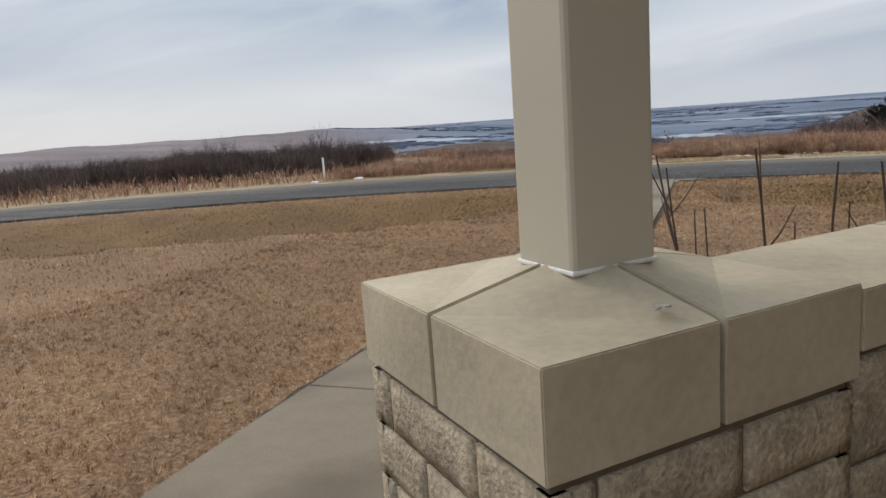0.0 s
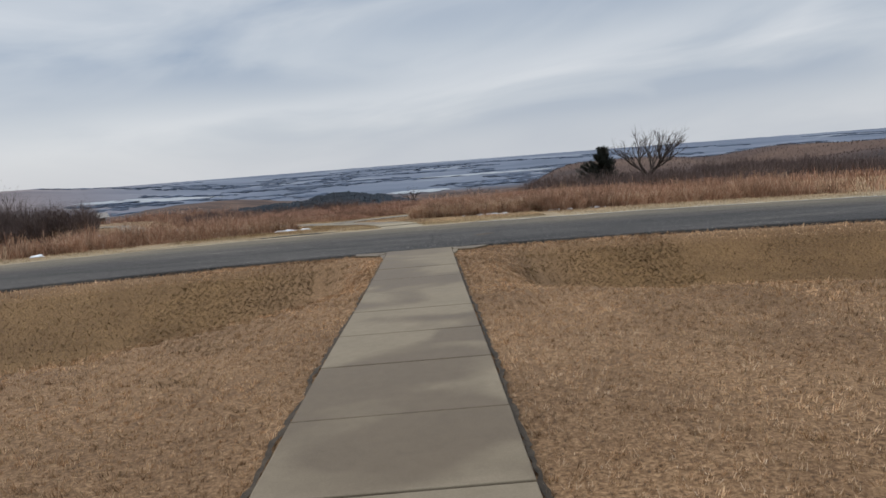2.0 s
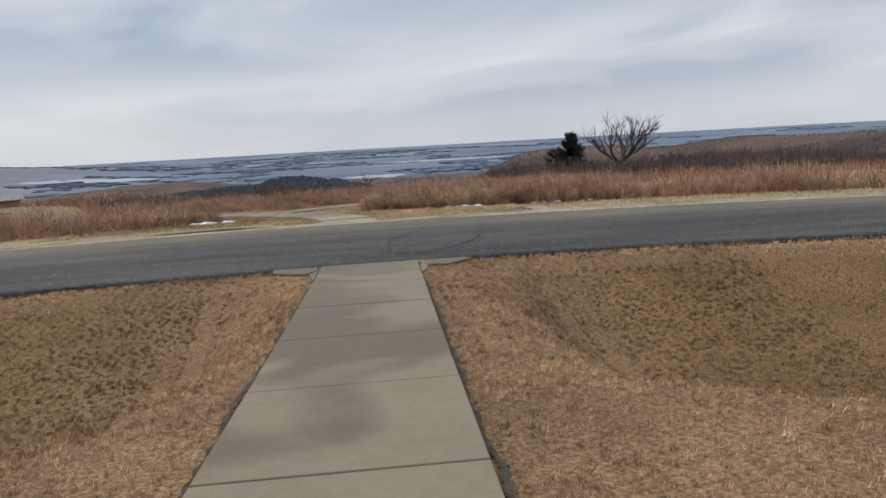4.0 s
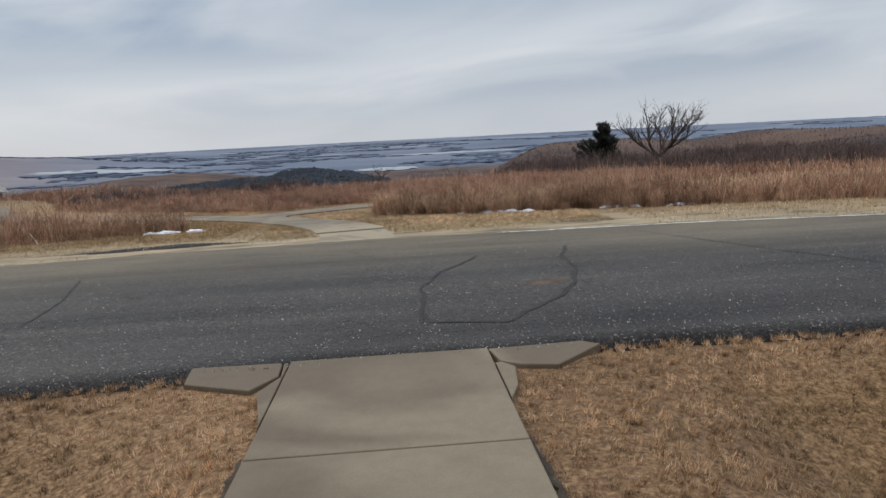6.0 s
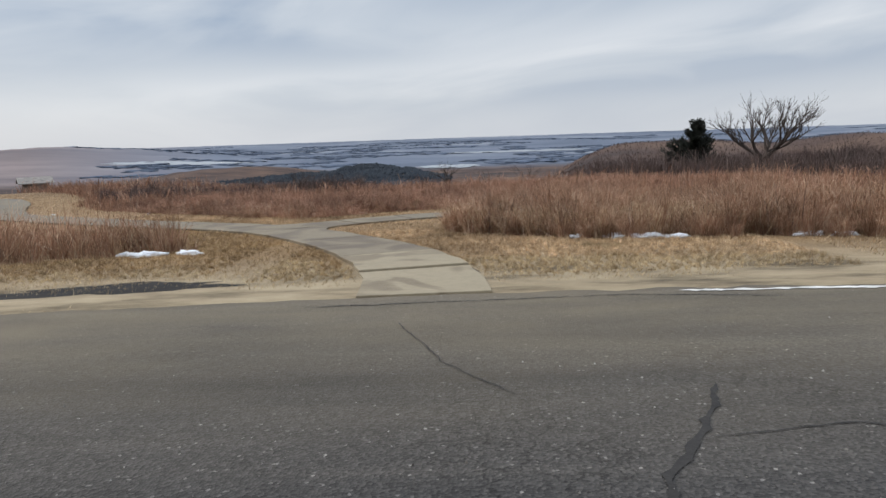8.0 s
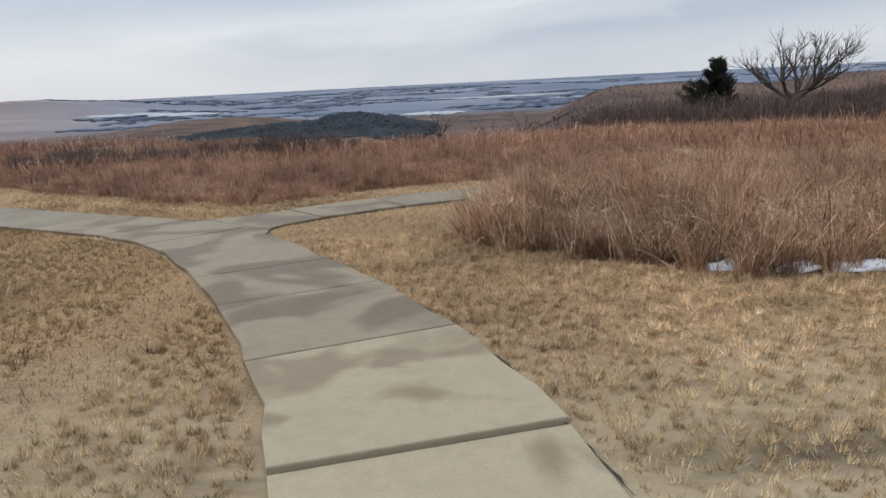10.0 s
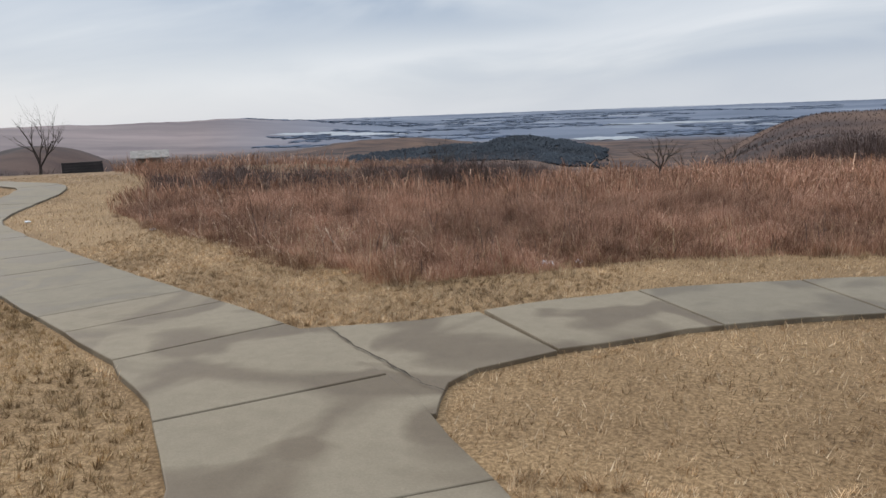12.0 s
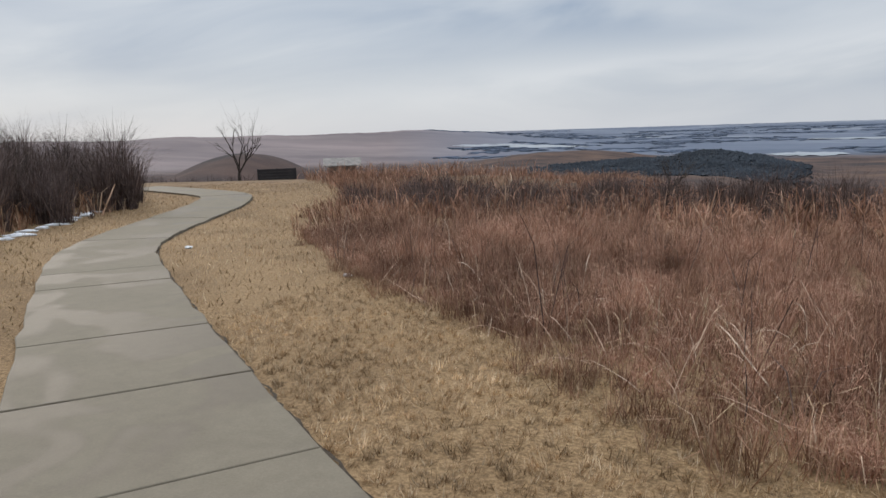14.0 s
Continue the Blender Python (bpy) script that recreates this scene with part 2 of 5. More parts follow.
def make_asphalt():
    m, nt, b = material("asphalt", 0.85)
    p = place(nt)
    vor = nt.nodes.new("ShaderNodeTexVoronoi")
    vor.inputs["Scale"].default_value = 75
    nt.links.new(p, vor.inputs["Vector"])
    stone = ramp_node(nt, vor.outputs["Color"], [(0.0, (0.026, 0.0245, 0.0235)), (0.6, (0.058, 0.0545, 0.052)), (0.9, (0.085, 0.08, 0.075)), (1.0, (0.30, 0.285, 0.265))])
    tone = noise_node(nt, place(nt, (0.25, 1.0, 1)), 0.9, 4)
    c = mix_node(nt, 1.0, stone, ramp_node(nt, tone, [(0.3, (0.70, 0.70, 0.71)), (0.7, (1.4, 1.36, 1.3))]), "MULTIPLY")
    streak = noise_node(nt, place(nt, (0.12, 1.6, 1)), 1.1, 5, 0.6)
    c = mix_node(nt, 1.0, c, ramp_node(nt, streak, [(0.34, (0.72, 0.72, 0.74)), (0.52, (1.0, 1.0, 1.0)), (0.66, (1.35, 1.32, 1.27))]), "MULTIPLY")
    # crazed surface, in patches
    craze = nt.nodes.new("ShaderNodeTexVoronoi")
    craze.feature = 'DISTANCE_TO_EDGE'
    craze.inputs["Scale"].default_value = 6.5
    wobble = nt.nodes.new("ShaderNodeTexNoise")
    wobble.inputs["Scale"].default_value, wobble.inputs["Detail"].default_value = 9.0, 4.0
    nt.links.new(p, wobble.inputs["Vector"])
    nt.links.new(mix_node(nt, 0.16, p, wobble.outputs["Color"]), craze.inputs["Vector"])
    seam = ramp_node(nt, craze.outputs["Distance"], [(0.0, (0.42, 0.41, 0.41)), (0.045, (1, 1, 1))])
    c = mix_node(nt, ramp_node(nt, noise_node(nt, p, 0.8, 3), [(0.46, (0, 0, 0)), (0.6, (0.9, 0.9, 0.9))]), c, mix_node(nt, 1.0, c, seam, "MULTIPLY"))
    # straw and silt washed on to the far side
    g = nt.nodes.new("ShaderNodeNewGeometry")
    dist = nt.nodes.new("ShaderNodeVectorMath")
    dist.operation = 'DISTANCE'
    nt.links.new(g.outputs["Position"], dist.inputs[0])
    dist.inputs[1].default_value = (RC[0], RC[1], -0.3)
    edge = nt.nodes.new("ShaderNodeMapRange")
    edge.inputs[1].default_value, edge.inputs[2].default_value = 38.6, 41.6
    nt.links.new(dist.outputs["Value"], edge.inputs[0])
    mul = nt.nodes.new("ShaderNodeMath")
    mul.operation = 'MULTIPLY'
    nt.links.new(edge.outputs[0], mul.inputs[0])
    nt.links.new(noise_node(nt, place(nt, (0.4, 1, 1)), 1.3, 5), mul.inputs[1])
    c = mix_node(nt, mul.outputs[0], c, (0.235, 0.19, 0.125))
    nt.links.new(c, b.inputs["Base Color"])
    bump_node(nt, b, vor.outputs["Distance"], 0.9, 0.008)
    return m


def straw_mat(nt, p):
    return ramp_node(nt, noise_node(nt, p, 46, 5, 0.72), [(0.30, (0.07, 0.043, 0.023)), (0.47, (0.235, 0.153, 0.081)), (0.7, (0.45, 0.32, 0.19))])


def make_soil():
    """Thatch and soil below the grass near by; prairie, woods and pale farmland of the valley far off, its blue-grey
    being haze put into the colour.
    """
    m, nt, b = material("ground", 0.95)
    p = place(nt)
    thatch = ramp_node(nt, noise_node(nt, p, 38, 5, 0.7), [(0.30, (0.045, 0.026, 0.014)), (0.48, (0.19, 0.112, 0.06)), (0.7, (0.40, 0.265, 0.155))])
    drift = ramp_node(nt, noise_node(nt, p, 0.7, 4), [(0.35, (0.78, 0.74, 0.68)), (0.65, (1.1, 1.07, 1.0))])
    near = mix_node(nt, 1.0, thatch, drift, "MULTIPLY")
    prairie = ramp_node(nt, noise_node(nt, place(nt, (0.35, 1, 1)), 0.035, 6, 0.6), [(0.38, (0.03, 0.022, 0.022)), (0.47, (0.062, 0.039, 0.033)), (0.56, (0.094, 0.057, 0.042)), (0.68, (0.135, 0.083, 0.057))])
    # distance haze put into the colour: blue-grey woods and paler farmland
    hazy_fields = ramp_node(nt, noise_node(nt, place(nt, (0.30, 0.42, 0)), 0.0042, 4, 0.58, 0.4),
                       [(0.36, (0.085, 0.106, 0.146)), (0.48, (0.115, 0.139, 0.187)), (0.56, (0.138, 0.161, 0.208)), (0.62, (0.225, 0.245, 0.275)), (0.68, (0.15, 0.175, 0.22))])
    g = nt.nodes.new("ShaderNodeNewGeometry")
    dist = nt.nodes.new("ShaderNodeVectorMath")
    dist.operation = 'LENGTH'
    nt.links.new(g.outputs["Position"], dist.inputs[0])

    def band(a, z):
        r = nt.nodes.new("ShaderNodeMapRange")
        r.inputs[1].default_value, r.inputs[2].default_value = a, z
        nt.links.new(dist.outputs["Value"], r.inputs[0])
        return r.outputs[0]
    ring = nt.nodes.new("ShaderNodeVectorMath")
    ring.operation = 'DISTANCE'
    nt.links.new(g.outputs["Position"], ring.inputs[0])
    ring.inputs[1].default_value = (RC[0], RC[1], -0.4)
    verge = nt.nodes.new("ShaderNodeMapRange")
    verge.inputs[1].default_value, verge.inputs[2].default_value = 45.6, 43.4
    nt.links.new(ring.outputs["Value"], verge.inputs[0])
    bare = nt.nodes.new("ShaderNodeMapRange")
    bare.inputs[1].default_value, bare.inputs[2].default_value = 40, 41
    nt.links.new(ring.outputs["Value"], bare.inputs[0])
    both = nt.nodes.new("ShaderNodeMath")
    both.operation = 'MULTIPLY'
    nt.links.new(verge.outputs[0], both.inputs[0])
    nt.links.new(bare.outputs[0], both.inputs[1])
    sand = ramp_node(nt, noise_node(nt, place(nt, (0.35, 1, 1)), 2.2, 5, 0.65), [(0.32, (0.11, 0.085, 0.055)), (0.5, (0.30, 0.235, 0.15)), (0.72, (0.44, 0.355, 0.235))])
    over = nt.nodes.new("ShaderNodeMapRange")
    over.inputs[1].default_value, over.inputs[2].default_value = 43.0, 44.2
    nt.links.new(ring.outputs["Value"], over.inputs[0])
    near = mix_node(nt, over.outputs[0], near, mix_node(nt, 1.0, straw_mat(nt, p), drift, "MULTIPLY"))
    near = mix_node(nt, both.outputs[0], near, sand)
    # coarser, darker turf in the swale
    def part_of(a, z, src):
        r = nt.nodes.new("ShaderNodeMapRange")
        r.inputs[1].default_value, r.inputs[2].default_value = a, z
        nt.links.new(src, r.inputs[0])
        return r.outputs[0]

    def times(p1, p2):
        q = nt.nodes.new("ShaderNodeMath")
        q.operation = 'MULTIPLY'
        nt.links.new(p1, q.inputs[0])
        nt.links.new(p2, q.inputs[1])
        return q.outputs[0]
    xyz = nt.nodes.new("ShaderNodeSeparateXYZ")
    nt.links.new(g.outputs["Position"], xyz.inputs[0])
    ratio = nt.nodes.new("ShaderNodeMath")
    ratio.operation = 'DIVIDE'
    nt.links.new(xyz.outputs[0], ratio.inputs[0])
    nt.links.new(xyz.outputs[1], ratio.inputs[1])
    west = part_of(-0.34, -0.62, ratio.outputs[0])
    off = nt.nodes.new("ShaderNodeVectorMath")
    off.operation = 'DISTANCE'
    flat = nt.nodes.new("ShaderNodeCombineXYZ")
    nt.links.new(xyz.outputs[0], flat.inputs[0])
    nt.links.new(flat.outputs[0], off.inputs[0])
    off.inputs[1].default_value = (-1.2, 0, 0)
    swale = times(times(part_of(29.0, 30.6, ring.outputs["Value"]), part_of(35.7, 35.0, ring.outputs["Value"])), part_of(1.5, 3.4, off.outputs["Value"]))
    near = mix_node(nt, swale, near, mix_node(nt, 1.0, near, (0.8, 0.77, 0.62), "MULTIPLY"))
    prairie = mix_node(nt, west, prairie, mix_node(nt, 1.0, prairie, (0.66, 0.62, 0.70), "MULTIPLY"))
    c = mix_node(nt, band(48, 75), near, prairie)
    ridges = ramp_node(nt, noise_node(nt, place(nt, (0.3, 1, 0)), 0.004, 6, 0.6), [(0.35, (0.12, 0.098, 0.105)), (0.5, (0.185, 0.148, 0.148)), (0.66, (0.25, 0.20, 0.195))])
    hazy_fields = mix_node(nt, west, hazy_fields, ridges)
    c = mix_node(nt, band(1090, 1260), c, hazy_fields)
    nt.links.new(c, b.inputs["Base Color"])
    bump_node(nt, b, noise_node(nt, p, 30, 5, 0.7), 0.6, 0.03)
    return m


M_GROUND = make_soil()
M_ROAD = make_asphalt()
M_WALK = make_concrete("walk_concrete", (0.222, 0.18, 0.125), (0.60, 0.55, 0.51), 0.49, 0.05, 0.7)
M_WALK2 = make_concrete("path_concrete", (0.232, 0.193, 0.138), (0.58, 0.53, 0.49), 0.50, 0.045, 1.2)
M_WALK3 = make_concrete("dry_path_concrete", (0.208, 0.177, 0.13), (0.66, 0.63, 0.60), 0.535, 0.05, 1.3)
M_WALK4 = make_concrete("silted_concrete", (0.32, 0.268, 0.185), (0.64, 0.60, 0.55), 0.56, 0.05, 1.6)
M_CAP = simple("cast_stone", (0.48, 0.405, 0.285), 0.2, 3.0, 0.9, 0.15, 0, 60, 0.07)
M_STONE = simple("rough_stone", (0.41, 0.335, 0.235), 0.34, 11.0, 0.95, 0.8, 0, 95, 0.3)
M_MORTAR = simple("mortar", (0.15, 0.118, 0.085), 0.2, 12, 0.95, 0.4)
M_POST = simple("painted_steel", (0.50, 0.447, 0.345), 0.02, 1.5, 0.45, 0.0, 0.0, 40, 0.008)
# dark of the road cracks, also the painted shadow at its broken edge
M_CRACK_SHADE = simple("tar_and_shade", (0.032, 0.029, 0.027), 0.3, 8, 0.8, 0.4)
M_BARK = simple("bark", (0.06, 0.046, 0.038), 0.3, 9, 0.95, 0.5)
M_TWIG = simple("twig", (0.10, 0.073, 0.06), 0.35, 2, 0.95)
M_CEDAR = simple("cedar_leaf", (0.026, 0.028, 0.02), 0.4, 3, 0.9)
M_SNOW = simple("old_snow", (0.80, 0.81, 0.83), 0.06, 5, 0.6, 0.4, 0, 25)
M_WOOD = simple("grey_wood", (0.12, 0.10, 0.088), 0.3, 3, 0.9, 0.2)
M_DARK = simple("dark_wood", (0.03, 0.027, 0.027), 0.3, 3, 0.85)
M_SHINGLE = simple("grey_shingle", (0.27, 0.245, 0.22), 0.25, 5, 0.9, 0.3)
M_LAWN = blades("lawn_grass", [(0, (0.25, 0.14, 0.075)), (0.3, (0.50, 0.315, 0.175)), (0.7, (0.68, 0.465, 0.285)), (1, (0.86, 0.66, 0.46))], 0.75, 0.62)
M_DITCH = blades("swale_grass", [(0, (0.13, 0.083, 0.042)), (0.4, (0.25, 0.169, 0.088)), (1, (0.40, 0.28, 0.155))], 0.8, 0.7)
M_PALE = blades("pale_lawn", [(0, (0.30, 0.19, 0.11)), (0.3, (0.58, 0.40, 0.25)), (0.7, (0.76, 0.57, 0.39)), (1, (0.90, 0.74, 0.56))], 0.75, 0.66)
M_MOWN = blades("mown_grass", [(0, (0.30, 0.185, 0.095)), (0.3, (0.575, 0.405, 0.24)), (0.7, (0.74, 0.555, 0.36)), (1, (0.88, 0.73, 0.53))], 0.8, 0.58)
# darker copy of the mown grass, for the ground left of the path
M_MOWN_DARK = blades("dark_lawn", [(0, (0.20, 0.122, 0.06)), (0.3, (0.40, 0.272, 0.142)), (0.7, (0.54, 0.39, 0.22)), (1, (0.70, 0.55, 0.36))], 0.9, 0.6)
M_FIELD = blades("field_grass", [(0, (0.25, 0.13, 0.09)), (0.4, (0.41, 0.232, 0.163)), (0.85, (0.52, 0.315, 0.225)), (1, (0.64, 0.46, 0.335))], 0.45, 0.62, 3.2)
M_SOIL = simple("dark_gap_soil", (0.055, 0.042, 0.03), 0.4, 14, 0.95, 0.6)
M_VERGE = blades("verge_grass", [(0, (0.34, 0.24, 0.14)), (0.5, (0.56, 0.43, 0.26)), (1, (0.72, 0.60, 0.40))], 0.6, 0.75)
M_BRUSH = blades("brush", [(0, (0.085, 0.062, 0.061)), (0.6, (0.145, 0.107, 0.10)), (1, (0.22, 0.17, 0.15))], 0.15, 0.75)
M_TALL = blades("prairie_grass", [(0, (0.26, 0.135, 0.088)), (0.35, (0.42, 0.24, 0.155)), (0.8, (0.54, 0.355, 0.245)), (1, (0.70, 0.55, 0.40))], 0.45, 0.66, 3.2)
M_STRAW = blades("straw", [(0, (0.32, 0.20, 0.12)), (0.5, (0.47, 0.33, 0.20)), (1, (0.66, 0.52, 0.35))], 0.5, 0.8)

M_STALK = blades("dead_stalk", [(0, (0.36, 0.24, 0.17)), (0.5, (0.58, 0.43, 0.32)), (1, (0.80, 0.68, 0.54))], 0.5, 0.85)


# ---- builders ----
def part(name, bm, mat, parent=None, label=""):
    me = bpy.data.meshes.new(name)
    bm.to_mesh(me)
    bm.free()
    me.materials.append(mat)
    ob = new(name, me)
    if parent is not None:
        ob.parent = parent
    if label:
        tagged(ob, label)
    return ob


def from_arrays(name, verts, faces, mat, parent=None, smooth=False):
    """A mesh object from arrays: verts (n, 3), faces (m, 3 or 4)."""
    me = bpy.data.meshes.new(name)
    n, k = faces.shape
    me.vertices.add(len(verts))
    me.vertices.foreach_set("co", np.ascontiguousarray(verts, dtype=np.float32).ravel())
    me.loops.add(n * k)
    me.loops.foreach_set("vertex_index", np.ascontiguousarray(faces, dtype=np.int32).ravel())
    me.polygons.add(n)
    me.polygons.foreach_set("loop_start", np.arange(0, n * k, k, dtype=np.int32))
    me.polygons.foreach_set("use_smooth", np.full(n, smooth, dtype=bool))
    me.update(calc_edges=True)
    me.materials.append(mat)
    ob = new(name, me)
    if parent is not None:
        ob.parent = parent
    return ob


def thing(name, x, y, z, label, category, group="", turn=0.0):
    e = new(name)
    e.matrix_world = pose(x, y, z, 0, 0, turn)
    e.empty_display_size = 0.1
    return tagged(e, label, category, group)


def box(bm, x0, y0, z0, x1, y1, z1, bevel=0.0):
    made = bmesh.ops.create_cube(bm, size=1.0)
    vs = made["verts"]
    for v in vs:
        v.co = ((x0 + x1) / 2 + v.co.x * (x1 - x0), (y0 + y1) / 2 + v.co.y * (y1 - y0), (z0 + z1) / 2 + v.co.z * (z1 - z0))
    if bevel:
        es = list({e for v in vs for e in v.link_edges})
        bmesh.ops.bevel(bm, geom=es, offset=bevel, segments=2, affect='EDGES', profile=0.5)
    return vs


def prism(bm, outline, z_top, thick, bevel=0.0):
    """A slab with that outline; z_top is a number or a function of x, y."""
    zt = z_top if callable(z_top) else (lambda x, y: z_top)
    top = [bm.verts.new((x, y, float(zt(x, y)))) for x, y in outline]
    low = [bm.verts.new((x, y, float(zt(x, y)) - thick)) for x, y in outline]
    n = len(outline)
    f = bm.faces.new(top)
    bm.faces.new(low[::-1])
    for i in range(n):
        bm.faces.new((top[i], low[i], low[(i + 1) % n], top[(i + 1) % n]))
    bmesh.ops.recalc_face_normals(bm, faces=bm.faces[:])
    if bevel:
        bmesh.ops.bevel(bm, geom=list(f.edges), offset=bevel, segments=2, affect='EDGES', profile=0.5)


def inside(poly, x, y):
    """Which points lie in a polygon."""
    hit = np.zeros(np.shape(x), bool)
    n = len(poly)
    for i in range(n):
        (x0, y0), (x1, y1) = poly[i], poly[(i + 1) % n]
        if y0 == y1:
            continue
        c = ((y0 > y) != (y1 > y)) & (x < (x1 - x0) * (y - y0) / (y1 - y0) + x0)
        hit ^= c
    return hit


def line_distance(line, x, y):
    d = np.full(np.shape(x), 1e9)
    for (x0, y0), (x1, y1) in zip(line, line[1:]):
        dx, dy = x1 - x0, y1 - y0
        t = np.clip(((x - x0) * dx + (y - y0) * dy) / (dx * dx + dy * dy), 0, 1)
        d = np.minimum(d, np.hypot(x - x0 - t * dx, y - y0 - t * dy))
    return d


def tube(bm, pts, radii, sides=5):
    """A tapered limb along points."""
    rings = []
    for i, p in enumerate(pts):
        a = (Vector(pts[min(i + 1, len(pts) - 1)]) - Vector(pts[max(i - 1, 0)])).normalized()
        u = a.orthogonal().normalized()
        w = a.cross(u)
        rings.append([bm.verts.new(Vector(p) + (u * math.cos(6.2832 * k / sides) + w * math.sin(6.2832 * k / sides)) * radii[i]) for k in range(sides)])
    for a, b in zip(rings, rings[1:]):
        for k in range(sides):
            bm.faces.new((a[k], a[(k + 1) % sides], b[(k + 1) % sides], b[k]))


def limb(bm, rnd, p, d, length, r, depth, spread=0.6, up=0.15, sides=5, steps=4, tip=0.35, forks=(2, 3)):
    """A limb that bends and forks into thinner ones."""
    pts, rad = [Vector(p)], [r]
    d = Vector(d).normalized()
    for i in range(steps):
        d = (d + Vector((rnd.uniform(-1, 1), rnd.uniform(-1, 1), rnd.uniform(-0.6, 1) * up + up * 0.5)) * 0.24).normalized()
        pts.append(pts[-1] + d * length / steps)
        rad.append(r * (1 - (1 - tip) * (i + 1) / steps))
    tube(bm, pts, rad, sides)
    if depth <= 0:
        return
    for _ in range(rnd.randint(*forks)):
        k = rnd.randint(max(1, steps - 2), steps)
        side = Vector((rnd.uniform(-1, 1), rnd.uniform(-1, 1), rnd.uniform(-0.3, 0.8)))
        limb(bm, rnd, pts[k], d + side * spread, length * rnd.uniform(0.55, 0.85), rad[k] * 0.8, depth - 1, spread, up, max(3, sides - 1), max(2, steps - 1), tip, forks)


def grass(name, x, y, z, height, width, lean, mat, seed, tall=False):
    """Blades as one mesh. Short ones are bent slips of two triangles; tall ones have a stem that arches over."""
    rs = np.random.RandomState(seed)
    n = len(x)
    a, face = rs.uniform(0, 6.2832, n), rs.uniform(0, 6.2832, n)
    if not tall:      # matted turf lies over in swirls
        a = 3.0 * waves(x, y, 0.5, 27) + rs.normal(0, 1.3, n)
    dx, dy = np.cos(a) * lean, np.sin(a) * lean
    wx, wy = np.cos(face) * width / 2, np.sin(face) * width / 2
    if not tall:
        v = np.empty((n, 3, 3), np.float32)
        v[:, 0] = np.stack([x - wx, y - wy, z - 0.01], 1)
        v[:, 1] = np.stack([x + wx, y + wy, z - 0.01], 1)
        v[:, 2] = np.stack([x + dx * height, y + dy * height, z + height * np.sqrt(np.clip(1 - lean ** 2, 0.05, 1))], 1)
        f = np.arange(n * 3).reshape(n, 3)
    else:
        v = np.empty((n, 5, 3), np.float32)
        v[:, 0] = np.stack([x - wx, y - wy, z - 0.02], 1)
        v[:, 1] = np.stack([x + wx, y + wy, z - 0.02], 1)
        mx, my, mz = x + dx * height * 0.35, y + dy * height * 0.35, z + height * 0.62
        v[:, 2] = np.stack([mx - wx * 0.75, my - wy * 0.75, mz], 1)
        v[:, 3] = np.stack([mx + wx * 0.75, my + wy * 0.75, mz], 1)
        v[:, 4] = np.stack([x + dx * height, y + dy * height, z + height * (1 - 0.35 * lean)], 1)
        i = np.arange(n)[:, None] * 5
        f = np.concatenate([i + [0, 1, 3], i + [0, 3, 2], i + [2, 3, 4]], 1).reshape(-1, 3)
    return from_arrays(name, v.reshape(-1, 3), f, mat)

# ---- ground, one sheet to the horizon ----
def build_ground():
    rr = np.concatenate([[0.5, 4, 8, 12], np.arange(15, 29, 0.5), np.arange(29, 47, 0.25), np.arange(47, 75, 0.6), 75 * 1.035 ** np.arange(0, 122)])
    rr = rr[rr < 4950]
    th = np.concatenate([np.arange(-180, -75, 5.0), np.arange(-75, 75, 0.5), np.arange(75, 180, 5.0)])
    T, R = np.meshgrid(np.radians(th), rr)
    x, y = RC[0] + R * np.sin(T), RC[1] + R * np.cos(T)
    z = ground_z(x, y) - 0.035
    z = np.where((R > R_NEAR - 0.1) & (R < R_FAR + 0.1) & (np.abs(T) < 1.3), z - 0.06, z)
    v = np.stack([x, y, z], -1).reshape(-1, 3)
    n, m = x.shape
    i = np.arange(n - 1)[:, None] * m
    j = np.arange(m)[None, :]
    k = (j + 1) % m
    f = np.stack([i + j, i + k, i + m + k, i + m + j], -1).reshape(-1, 4)[:, ::-1]
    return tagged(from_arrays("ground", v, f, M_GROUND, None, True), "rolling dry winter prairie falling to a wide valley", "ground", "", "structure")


ground = build_ground()


# ---- road ----
def build_road():
    rs = np.random.RandomState(5)
    rr = np.linspace(R_NEAR, R_FAR, 26)
    th = np.radians(np.arange(-62, 62.01, 0.25))
    T, R = np.meshgrid(th, rr)
    edge = (np.abs(R - (R_NEAR + R_FAR) / 2) > (R_FAR - R_NEAR) / 2 - 0.01)
    wob = waves(np.degrees(T), R, 1.3, 6) * 0.045 + waves(np.degrees(T), R, 0.4, 7) * 0.03
    R = np.where(edge, R + wob, R)
    x, y = RC[0] + R * np.sin(T), RC[1] + R * np.cos(T)
    z = base_z(x, y) - 0.004
    n, m = x.shape
    top = np.stack([x, y, z], -1).reshape(-1, 3)
    i, j = np.arange(n - 1)[:, None] * m, np.arange(m - 1)[None, :]
    f = np.stack([i + j, i + j + 1, i + m + j + 1, i + m + j], -1).reshape(-1, 4)[:, ::-1]
    low = np.concatenate([top[:m], top[-m:]]) - [0, 0, 0.09]
    v = np.concatenate([top, low])
    q, b0, l = np.arange(m - 1), n * m, (n - 1) * m
    side1 = np.stack([q, q + 1, b0 + q + 1, b0 + q], 1)
    side2 = np.stack([l + q, b0 + m + q, b0 + m + q + 1, l + q + 1], 1)
    return tagged(from_arrays("road", v, np.concatenate([f, side1, side2]), M_ROAD, None, True), "worn grey chip-sealed road curving past the lawn", "road", "", "structure")


road = build_road()


